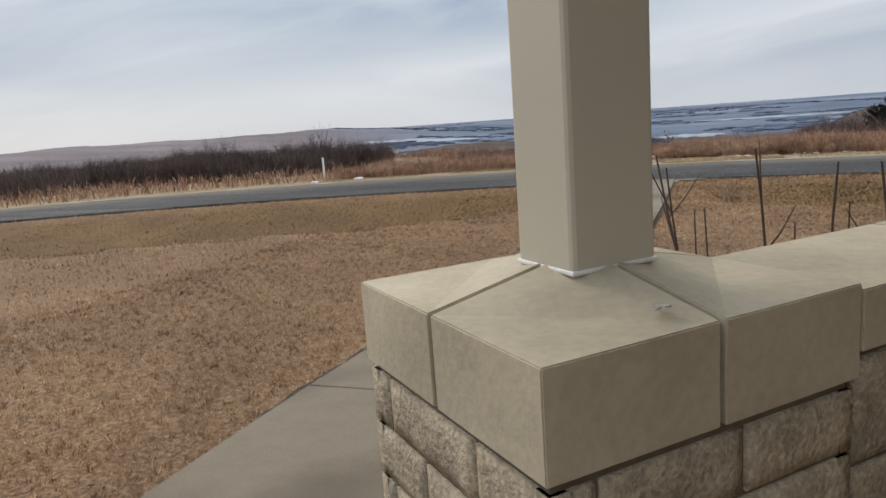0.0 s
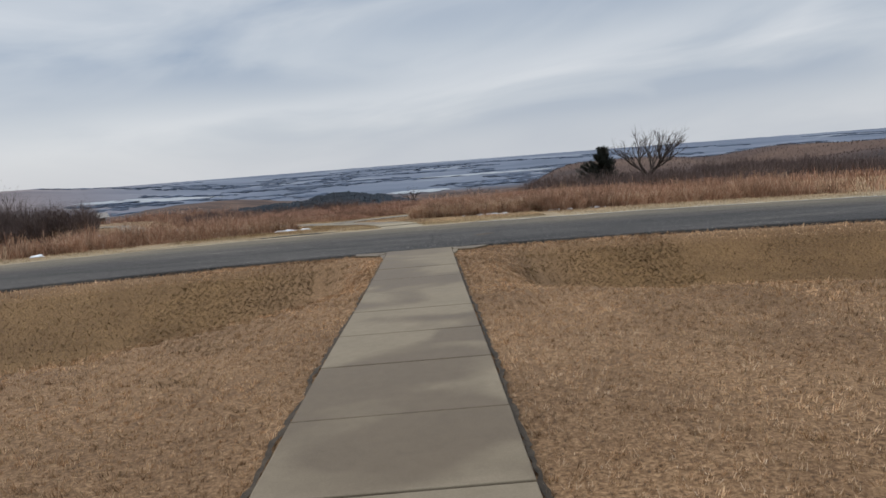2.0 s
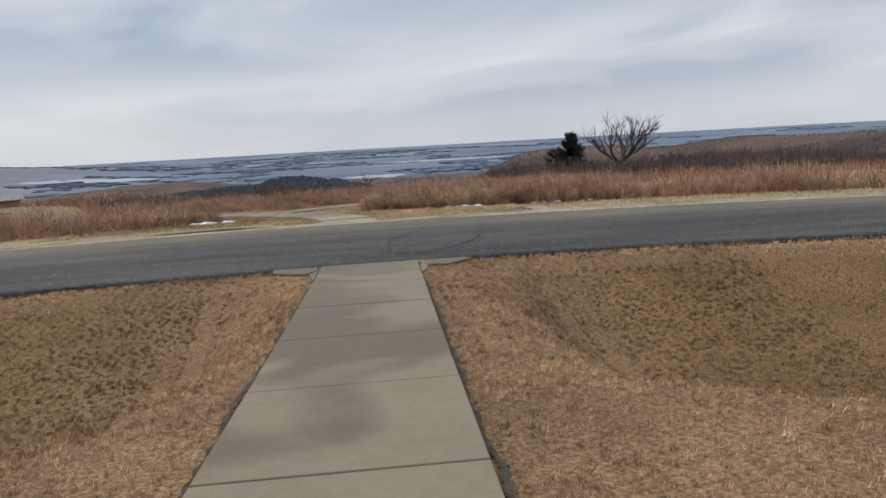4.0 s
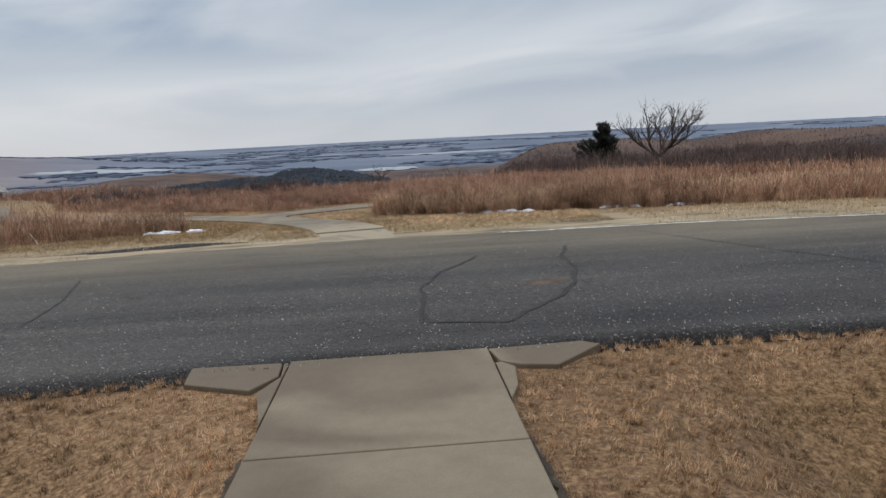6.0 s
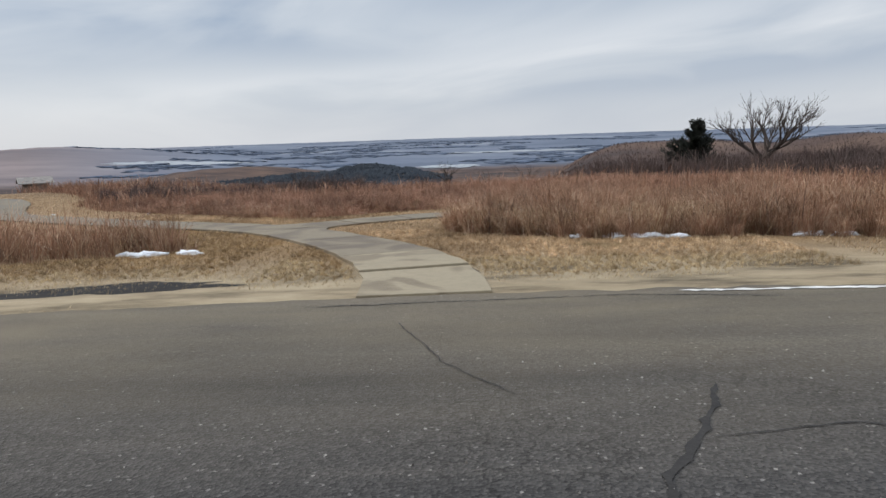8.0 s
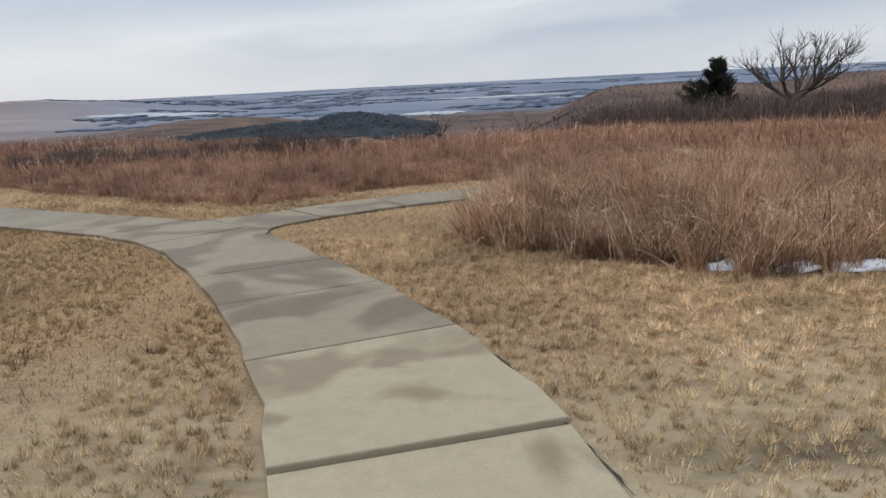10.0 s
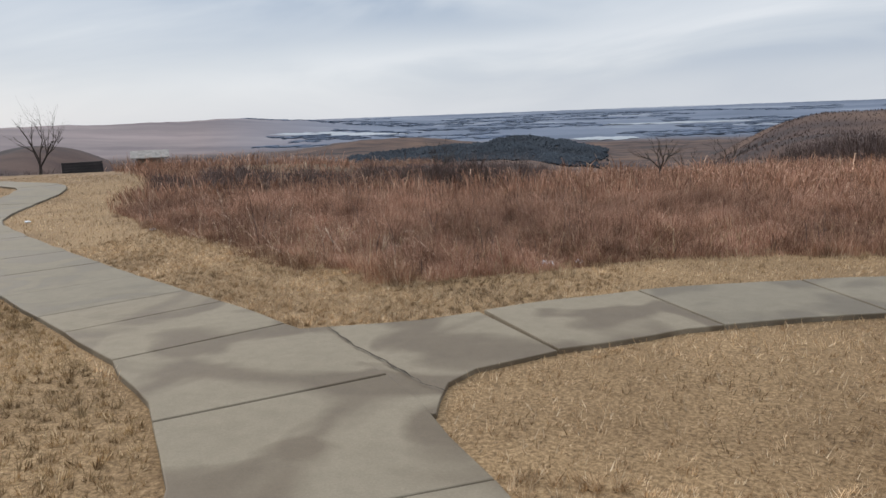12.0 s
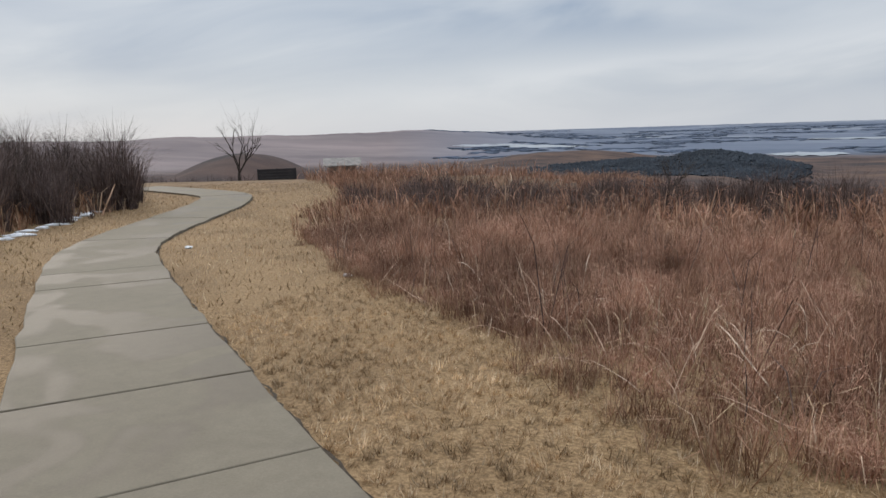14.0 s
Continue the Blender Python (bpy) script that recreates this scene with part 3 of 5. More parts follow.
def ribbon(name, pts, width, mat, parent, seed, lift=0.004, zf=base_z):
    """A ragged strip along a line on the surface, such as a crack."""
    rnd = random.Random(seed)
    fine = []
    for (x0, y0), (x1, y1) in zip(pts, pts[1:]):
        n = max(2, int(math.hypot(x1 - x0, y1 - y0) / 0.05))
        fine += [(x0 + (x1 - x0) * i / n, y0 + (y1 - y0) * i / n) for i in range(n)]
    fine.append(pts[-1])
    vs = []
    ox = oy = 0.0
    for i, (x, y) in enumerate(fine):
        ox, oy = ox * 0.8 + rnd.uniform(-0.012, 0.012), oy * 0.8 + rnd.uniform(-0.012, 0.012)
        a, b = fine[max(i - 1, 0)], fine[min(i + 1, len(fine) - 1)]
        d = Vector((b[0] - a[0], b[1] - a[1])).normalized()
        w = width * rnd.uniform(0.35, 1.2) / 2 * min(1, 0.25 + i * 0.3, 0.25 + (len(fine) - 1 - i) * 0.3)
        for s in (-1, 1):
            px, py = x + ox - d.y * w * s, y + oy + d.x * w * s
            vs.append((px, py, float(zf(px, py)) + lift))
    f = np.array([[2 * i, 2 * i + 1, 2 * i + 3, 2 * i + 2] for i in range(len(fine) - 1)])
    ob = from_arrays(name, np.array(vs), f, mat, parent)
    if sum(p.normal.z for p in ob.data.polygons) < 0:
        ob.data.flip_normals()
    return ob


# ---- pavements ----
WALK1_X0, WALK1_X1 = -1.86, -0.58
WALK2 = [(-1.78, 24.1), (-1.86, 25.1), (-2.2, 26.3), (-2.82, 27.75), (-3.32, 28.75), (-4.05, 30.05), (-4.72, 31.0), (-5.55, 31.78),
         (-6.38, 32.36), (-7.92, 33.34), (-9.75, 34.55), (-12.0, 36.1), (-14.1, 37.7), (-15.6, 39.5), (-16.7, 41.3), (-17.8, 43.3), (-19.4, 45.0), (-22.4, 46.2), (-26.0, 47.2)]
BRANCH = [(-4.55, 31.95), (-3.78, 32.5), (-2.62, 33.27), (-1.28, 33.78), (1.0, 34.4), (4.0, 35.2), (9.0, 36.6)]


def smooth_line(pts, every=0.1):
    """Points evenly along a rounded line."""
    p = [Vector((*a, 0)) for a in pts]
    p = [p[0] * 2 - p[1]] + p + [p[-1] * 2 - p[-2]]
    out = []
    for i in range(1, len(p) - 2):
        n = max(2, int((p[i + 1] - p[i]).length / every))
        for k in range(n):
            t = k / n
            q = 0.5 * (2 * p[i] + (p[i + 1] - p[i - 1]) * t + (2 * p[i - 1] - 5 * p[i] + 4 * p[i + 1] - p[i + 2]) * t * t + (3 * p[i] - p[i - 1] - 3 * p[i + 1] + p[i + 2]) * t ** 3)
            out.append((q.x, q.y))
    out.append((p[-2].x, p[-2].y))
    return out


walk_1 = tagged(new("pavement_1"), "straight concrete footpath from the shelter to the road", "footpath", "", "structure")
walk_2 = tagged(new("pavement_2"), "winding concrete footpath with damp patches through the prairie", "footpath", "", "structure")
JOINTS1 = [-1.2, 0.2, 1.5, 2.77, 4.1, 5.45, 6.74, 7.76, 8.93, 10.02, 11.25, 12.5, 13.75, 15.0, 16.24, 17.72]


def add_slabs_1():
    for i, (a, b) in enumerate(zip(JOINTS1, JOINTS1[1:])):
        bm = bmesh.new()
        g = 0.006
        ys = np.linspace(a + g, b - g, 4)
        tilt = random.uniform(-0.003, 0.003)
        outline = [(WALK1_X0, y) for y in ys] + [(WALK1_X1, y) for y in ys[::-1]]
        prism(bm, outline, lambda x, y: base_z(x, y) + 0.004 + tilt, 0.1, 0.008)
        part("slab", bm, M_WALK, walk_1)
    for outline in ([(-2.50, 17.74), (-1.915, 17.72), (-1.90, 17.45), (-2.03, 17.22), (-2.46, 17.42)],
                    [(-0.575, 17.72), (0.06, 17.76), (0.16, 17.66), (-0.2, 17.3), (-0.42, 17.36), (-0.53, 17.45)],
                    [(-1.905, 17.70), (-1.87, 17.72), (-1.87, 16.6), (-1.89, 16.75), (-1.98, 17.18), (-1.885, 17.44)],
                    [(-0.57, 17.42), (-0.53, 17.43), (-0.46, 17.33), (-0.5, 17.0), (-0.57, 16.8)]):
        bm = bmesh.new()
        prism(bm, outline, lambda x, y: base_z(x, y) - 0.004, 0.1, 0.008)
        part("slab", bm, M_WALK, walk_1)


def cut_line(line, stops, width, parent, mat):
    """Slabs along a line, cut at those lengths."""
    cum = [0.0]
    for a, b in zip(line, line[1:]):
        cum.append(cum[-1] + math.hypot(b[0] - a[0], b[1] - a[1]))
    def at(s):
        x, y = np.interp(s, cum, [q[0] for q in line]), np.interp(s, cum, [q[1] for q in line])
        x2, y2 = np.interp(s + 0.05, cum, [q[0] for q in line]), np.interp(s + 0.05, cum, [q[1] for q in line])
        x1, y1 = np.interp(s - 0.05, cum, [q[0] for q in line]), np.interp(s - 0.05, cum, [q[1] for q in line])
        d = math.hypot(x2 - x1, y2 - y1)
        return x, y, -(y2 - y1) / d, (x2 - x1) / d
    for a, b in zip(stops, stops[1:]):
        bm = bmesh.new()
        left, right = [], []
        tilt = random.uniform(-0.003, 0.003)
        for s in np.linspace(a + 0.007, min(b, cum[-1]) - 0.007, max(3, int((b - a) / 0.25))):
            x, y, nx, ny = at(s)
            w = width / 2 + 0.012 * math.sin(s * 5.3) + 0.01 * math.sin(s * 11.7)
            left.append((x + nx * w, y + ny * w))
            right.append((x - nx * w, y - ny * w))
        sunk = 0.02 if line is LINE2 and a < 1 else 0
        prism(bm, left + right[::-1], lambda x, y: base_z(x, y) + 0.004 + tilt - sunk, 0.1, 0.008)
        part("slab", bm, mat(a), parent)
    return cum[-1]


LINE2 = smooth_line(WALK2)
LINE3 = smooth_line(BRANCH)
add_slabs_1()
STOPS2 = [0.0, 1.4, 2.7, 4.05, 5.24, 6.46, 7.7, 9.0, 10.0, 10.68, 11.8, 13.0, 14.3, 16.45, 17.4, 18.9, 20.4, 21.9, 23.4, 24.9, 26.4, 27.9, 29.4, 30.9, 32.4, 33.9]
cut_line(LINE2, STOPS2, 1.2, walk_2, lambda s: M_WALK4 if s < 2 else M_WALK2 if s < 10.5 else M_WALK3)
cut_line(LINE3, [0.985, 2.3, 3.65, 5.0, 6.4, 7.8, 9.2, 10.6, 12.0, 13.4], 1.12, walk_2, lambda s: M_WALK3 if s > 2 else M_WALK2)


def add_fork():
    bm = bmesh.new()
    prism(bm, [(-4.32, 31.42), (-4.05, 30.95), (-3.93, 31.0), (-3.96, 31.2), (-3.97, 31.42), (-3.87, 31.66), (-3.44, 32.06), (-4.09, 32.94), (-4.45, 32.66), (-4.76, 32.52), (-5.06, 32.40), (-5.3, 32.3)], lambda x, y: base_z(x, y) - 0.005, 0.1, 0.006)
    part("slab", bm, M_WALK2, walk_2)


add_fork()
ribbon("joint", [(-5.06, 32.37), (-4.6, 31.86), (-4.12, 31.37)], 0.016, M_SOIL, walk_2, 131, 0.0075)
ribbon("joint", [(-4.12, 31.37), (-3.95, 31.26)], 0.012, M_SOIL, walk_2, 132, 0.0075)

# ---- zones of planting ----
CLUMP_R = [(-1.6, 31.1), (-1.72, 30.1), (-1.3, 29.4), (-0.5, 28.65), (0.4, 27.9), (3, 27.55), (5, 27.1), (9, 26.3), (15, 23.9), (24, 19), (36, 8), (48, 20), (30, 38), (9, 35.4), (4, 34.0), (1, 33.2), (-0.9, 32.5)]
CLUMP_L = [(-5.2, 27.9), (-7.9, 26.75), (-12, 25.3), (-20, 21.3), (-32, 11), (-48, 25), (-40, 46), (-26, 44.6), (-21.0, 43.3), (-18.9, 41.2), (-16.9, 37.4), (-11.5, 32.4), (-7.6, 29.9), (-5.8, 28.9)]
FIELD = [(-1.3, 35.6), (-2.8, 35.25), (-3.86, 34.5), (-4.84, 34.0), (-6.3, 34.85), (-7.2, 35.45), (-8.7, 36.5), (-10.1, 37.5), (-12.3, 39.5), (-15.1, 42.6), (-16.6, 46.2), (-19, 49), (-26, 56), (-40, 90), (10, 120), (60, 90), (50, 25), (36, 38), (9, 38.0), (4, 36.6), (1.1, 35.95)]


def paved(x, y, grow=0.0):
    r = radius(x, y)
    on = (x > WALK1_X0 - grow) & (x < WALK1_X1 + grow) & (y < 17.8) & (y > -2)
    on |= (r > R_NEAR - 0.03 - grow) & (r < R_FAR + 0.03 + grow)
    on |= line_distance(WALK2, x, y) < 0.63 + grow
    on |= line_distance(BRANCH, x, y) < 0.565 + grow
    on |= inside([(-4.4, 31.3), (-4.05, 30.95), (-3.91, 31.0), (-3.95, 31.42), (-3.85, 31.64), (-3.40, 32.04), (-4.09, 32.97), (-4.76, 32.55), (-5.3, 32.45)], x, y)
    on |= inside([(-2.5, 17.8), (-2.46, 17.4), (-2.0, 17.2), (-1.8, 16.6), (-1.8, 17.8)], x, y) | inside([(-0.58, 17.8), (-0.58, 16.8), (-0.42, 17.36), (-0.2, 17.3), (0.16, 17.66), (0.1, 17.8)], x, y)
    return on


def tall_zone(x, y):
    return inside(CLUMP_R, x, y) | inside(CLUMP_L, x, y) | inside(FIELD, x, y)


# bare soil along the slab edges, its dark colour also painting the shaded gap
for k, x in enumerate((WALK1_X0 - 0.022, WALK1_X1 + 0.024)):
    ribbon("shaded_soil_edge", [(x, y) for y in np.arange(2.3, 16.8, 0.5)], 0.04, M_SOIL, walk_1, 120 + k, -0.018, ground_z)


def offset_line(line, d):
    out = []
    for i in range(0, len(line) - 1, 3):
        (x0, y0), (x1, y1) = line[i], line[i + 1]
        n = math.hypot(x1 - x0, y1 - y0)
        out.append((x0 - (y1 - y0) / n * d, y0 + (x1 - x0) / n * d))
    return out


EDGE = offset_line(LINE2, -0.615)[3:]
ribbon("shaded_soil_edge", [p for p in EDGE if p[1] < 30.6], 0.02, M_SOIL, walk_2, 123, -0.018, ground_z)
ribbon("shaded_soil_edge", [p for p in EDGE if p[1] > 32.6], 0.02, M_SOIL, walk_2, 124, -0.018, ground_z)
ribbon("shaded_soil_edge", offset_line(LINE3, 0.575)[4:], 0.03, M_SOIL, walk_2, 125, -0.018, ground_z)

# ---- grass ----
BED = [(-0.56, 3.35), (-0.56, 1.2), (0.3, 1.6), (2.2, 3.4), (2.0, 4.6), (0.6, 3.9), (-0.2, 3.5)]


def hashed(cx, cy, k):
    """An even random number, -1 to 1, for each cell."""
    v = np.sin(cx * 127.1 + cy * 311.7 + k * 74.7) * 43758.55
    return 2 * (v - np.floor(v)) - 1


def scatter(n, x0, x1, y0, y1, seed):
    rs = np.random.RandomState(seed)
    return rs.uniform(x0, x1, n), rs.uniform(y0, y1, n), rs


def add_lawn():
    xs, ys, hs, ws, ls = [], [], [], [], []
    # (count, area, height, width): dense beside the paths, thinner and coarser away from them
    for n, area, h, w, seed in ((520000, (-5.5, 3.5, 1.2, 17.8), 0.036, 0.0048, 11), (240000, (-16, 14, 1.5, 20), 0.04, 0.0085, 12), (130000, (-4.5, 3.5, 12, 18), 0.036, 0.0042, 28),
                                (170000, (-9, 1.2, 24.6, 36.5), 0.05, 0.0048, 13), (170000, (-3.6, 2.6, 25.0, 30.5), 0.056, 0.0045, 19), (100000, (-8.5, -4.2, 25.5, 33.0), 0.052, 0.0048, 20), (130000, (-10, -3.0, 32.0, 37.5), 0.05, 0.0048, 26), (60000, (-14, 12, 23, 29), 0.06, 0.011, 14),
                                (60000, (-24, -6, 30, 50), 0.06, 0.013, 15), (40000, (-30, 24, 4, 20), 0.06, 0.02, 16), (50000, (-12, 9, 10, 18), 0.05, 0.009, 18)):
        x, y, rs = scatter(n, *area, seed)
        # tufts that lean together
        cell = 0.085
        cx, cy = np.round(x / cell) * cell, np.round(y / cell) * cell
        pull = 0.42 if w < 0.01 else 0.0
        x, y = x + (cx + hashed(cx, cy, 1) * 0.075 - x) * pull, y + (cy + hashed(cx, cy, 2) * 0.075 - y) * pull
        r = radius(x, y)
        keep = ~paved(x, y, np.where(y < 20, 0.03, 0.005) + 0.02 * waves(x, y, 0.3, 25)) & ~tall_zone(x, y) & ~inside(BED, x, y)
        keep &= rs.uniform(0, 1, n) < np.where((r > R_FAR) & (r < 45.8), 0.15 + 0.85 * step(42.4, 44.0, r + waves(x, y, 2.1, 21) * 0.7), 1)
        keep &= ~((x > -0.7) & (y < 2.2))
        if w > 0.008:
            keep &= (np.abs(x + 1.2) > 3.6) & ~((y > 24) & (x > -10) & (x < 3) & (y < 37))
        x, y = x[keep], y[keep]
        k = len(x)
        tuft = 0.7 + 0.5 * step(-0.5, 0.9, waves(x, y, 0.5, 22))
        xs.append(x), ys.append(y), hs.append(h * tuft * rs.uniform(0.4, 1.5, k)), ws.append(w * rs.uniform(0.7, 1.4, k)), ls.append(rs.uniform(0.3, 0.98, k))
    x, y, h, w, l = (np.concatenate(a) for a in (xs, ys, hs, ws, ls))
    u, deep = ditch(x, y)
    rs = np.random.RandomState(17)
    low = (u > 0.05 + 0.05 * waves(x, y, 1.5, 23) + rs.normal(0, 0.04, len(x))) & (u < 0.93) & (deep > 0.5 + rs.normal(0, 0.1, len(x))) & (y > 0)
    side = (radius(x, y) > R_FAR) & (radius(x, y) < 44.4 + 0.8 * waves(x, y, 2.0, 24)) & (y > 10)
    pale = ~low & ~side & (x > -0.6) & (y < 9.0 + 1.5 * waves(x, y, 2.5, 29)) & (rs.uniform(0, 1, len(x)) < 0.6)
    west = inside([(-1.9, 24.5), (-2.5, 26.2), (-3.4, 27.9), (-4.9, 30.4), (-7.5, 32.4), (-12.5, 35.6), (-17.5, 39.0), (-19, 24.5)], x, y) & ~side & (y > 20)
    for name, m, mat, label in (("verge_grass", side, M_VERGE, "sparse pale straw grass on the far road verge"), ("dark_lawn_grass", west & ~low, M_MOWN_DARK, "darker yellow-brown matted grass along the winding footpath"), ("mown_grass", ~low & ~side & (y > 20) & ~west, M_MOWN, "short pale straw-yellow mown grass beside the path"), ("pale_lawn_grass", pale, M_PALE, "short bleached winter lawn beside the footpath"), ("lawn_grass", ~low & ~side & (y <= 20) & ~pale, M_LAWN, "short dry straw-coloured winter lawn"), ("swale_grass", low, M_DITCH, "darker olive-brown matted grass in the roadside swale")):
        ob = grass(name, x[m], y[m], ground_z(x[m], y[m]) - 0.035, h[m], w[m], l[m], mat, 31)
        tagged(ob, label, "grass", "", "stuff")


def tufted(n, area, seed, cell, pull=0.5):
    x, y, rs = scatter(n, *area, seed)
    cx, cy = np.round(x / cell) * cell, np.round(y / cell) * cell
    hx, hy = hashed(cx, cy, 1) * 0.7 * cell, hashed(cx, cy, 2) * 0.7 * cell
    return x + (cx + hx - x) * pull, y + (cy + hy - y) * pull, cx, cy, rs


def add_tall():
    xs, ys, hs, ws, ls = [], [], [], [], []
    for n, area, h, w, seed, cell in ((110000, (-2.2, 5, 27, 35.4), 0.80, 0.0042, 41, 0.3), (230000, (-13, 3, 33.8, 41), 0.45, 0.0036, 42, 0.42),
                                      (60000, (-24, 12, 38, 52), 0.60, 0.012, 49, 0.5), (75000, (-14, 12, 24, 30), 0.84, 0.0068, 43, 0.4),
                                      (60000, (-40, 36, 44, 90), 0.72, 0.026, 44, 0.8), (34000, (-45, 40, 8, 44), 0.75, 0.024, 45, 0.7)):
        x, y, cx, cy, rs = tufted(n, area, seed, cell, 0.2 if seed == 42 else 0.4)
        ex = 0.22 * waves(x, y, 1.6, 91) + 0.14 * waves(x, y, 0.5, 92)     # a ragged edge
        keep = tall_zone(x + ex, y + ex) & ~paved(x, y, 0.1)
        if w > 0.01:
            keep &= ~((x > -13) & (x < 4) & (y > 26) & (y < 40.5))
        x, y, cx, cy = x[keep], y[keep], cx[keep], cy[keep]
        k = len(x)
        lump = 0.78 + 0.24 * hashed(cx, cy, 3) + 0.22 * waves(x, y, 3.5, 46) + 0.3 * waves(x, y, 0.9, 58)
        # lower towards the mown edge
        near = np.minimum(np.minimum(line_distance(FIELD[:11], x, y), line_distance(CLUMP_R[:8], x, y)), line_distance(CLUMP_L[:4], x, y))
        low = np.where(inside(FIELD, x, y), 0.34, 0.55)
        lump = lump * (low + (1 - low) * step(-0.2, np.where(low < 0.4, 1.0, 0.8), near))
        xs.append(x), ys.append(y), hs.append(h * np.clip(lump, 0.16, 1.4) * rs.uniform(0.4, 1.25, k)), ws.append(w * rs.uniform(0.6, 1.5, k))
        ls.append(np.clip(rs.beta(1.6, 2.0, k) * 1.7, 0, 1.4))
    # a low mat that fills the edge of the field
    x, y, rs = scatter(150000, -13, 3, 33.8, 41, 56)
    keep = inside(FIELD, x, y) & (line_distance(FIELD[:11], x, y) < 3.2) & ~paved(x, y, 0.1)
    x, y = x[keep], y[keep]
    xs.append(x), ys.append(y), hs.append(rs.uniform(0.05, 0.2, len(x)) * (0.8 + 0.5 * waves(x, y, 0.9, 58))), ws.append(rs.uniform(0.003, 0.007, len(x))), ls.append(rs.uniform(0.3, 1.3, len(x)))
    x, y, h, w, l = (np.concatenate(a) for a in (xs, ys, hs, ws, ls))
    rs = np.random.RandomState(57)
    f = inside(FIELD, x, y) & (rs.uniform(0, 1, len(x)) < 0.92)
    for name, m, mat, label in (("prairie_grass", ~f, M_TALL, "tall russet dry bluestem prairie grass in dense tufts"), ("field_grass", f, M_FIELD, "matted dark russet prairie grass covering the field")):
        ob = grass(name, x[m], y[m], ground_z(x[m], y[m]) - 0.035, h[m], w[m], l[m], mat, 48, True)
        tagged(ob, label, "grass", "", "stuff")
    # pale broken stems lying over one another at the edges
    xs, ys = [], []
    for n, area, seed in ((11000, (-2.2, 3, 28, 32), 51), (1500, (-10, 0, 33.8, 37), 52), (2200, (-10, 10, 26, 29), 53)):
        x, y, cx, cy, rs = tufted(n, area, seed, 0.35, 0.3)
        keep = tall_zone(x, y) & ~paved(x, y, 0.1)
        xs.append(x[keep]), ys.append(y[keep])
    x, y = np.concatenate(xs), np.concatenate(ys)
    rs = np.random.RandomState(54)
    ob = grass("straw_stems", x, y, ground_z(x, y) - 0.03, rs.uniform(0.15, 0.5, len(x)) * np.where(inside(CLUMP_R, x, y), 1.5, 1), rs.uniform(0.003, 0.007, len(x)), rs.uniform(0.5, 1.6, len(x)), M_STRAW, 55, True)
    tagged(ob, "pale bent straw stems at the edge of the tall grass", "grass", "", "stuff")


def add_stalks():
    """Thick dead stalks and curled leaves at the edges of the tall grass: ribbons that arch over and fold down."""
    rs = np.random.RandomState(64)
    vs, fs = [], []
    for n, edge, depth, size in ((330, CLUMP_R[:6], 0.9, 1.0), (300, FIELD[3:9], 1.3, 0.7), (120, CLUMP_L[:3], 0.8, 0.9)):
        for _ in range(n):
            k = rs.randint(len(edge) - 1)
            u, off = rs.uniform(), rs.uniform(-0.05, depth)
            (x0, y0), (x1, y1) = edge[k], edge[k + 1]
            x, y = x0 + (x1 - x0) * u, y0 + (y1 - y0) * u
            d = math.hypot(x1 - x0, y1 - y0)
            nx, ny = -(y1 - y0) / d, (x1 - x0) / d
            if not tall_zone(np.array([x + nx * 0.3]), np.array([y + ny * 0.3]))[0]:
                nx, ny = -nx, -ny
            x, y = x + nx * off, y + ny * off
            p = Vector((x, y, float(ground_z(x, y)) - 0.04))
            a = rs.uniform(0, 6.283)
            pitch, length = rs.uniform(0.5, 1.5), size * rs.uniform(0.25, 0.85)
            bend, width, steps = rs.uniform(-0.35, 0.02), rs.uniform(0.0022, 0.0055), 8
            base = len(vs)
            for i in range(steps + 1):
                w = width * (1 - 0.75 * i / steps)
                vs += [(p.x - math.sin(a) * w, p.y + math.cos(a) * w, p.z), (p.x + math.sin(a) * w, p.y - math.cos(a) * w, p.z + w * 0.6)]
                p = p + Vector((math.cos(a) * math.cos(pitch), math.sin(a) * math.cos(pitch), math.sin(pitch))) * length / steps
                pitch += bend * (0.3 if i < 4 else 1.6)
                a += rs.normal(0, 0.14)
                if i < steps:
                    fs.append((base + 2 * i, base + 2 * i + 1, base + 2 * i + 3, base + 2 * i + 2))
    ob = from_arrays("broken_stalks", np.array(vs), np.array(fs), M_STALK)
    tagged(ob, "pale broken stalks and curled dead leaves in the prairie grass", "grass", "", "stuff")


add_lawn()
add_tall()
add_stalks()


# ---- shelter corner: pillar, low wall, post ----
PC = Vector((-0.146, 0.593))
PU = Vector((0.682, 0.731)).normalized()    # along the low wall; PV: along the open side
PV = Vector((-PU.y, PU.x))
PA = math.degrees(math.atan2(PU.y, PU.x))
SIDE = 0.59


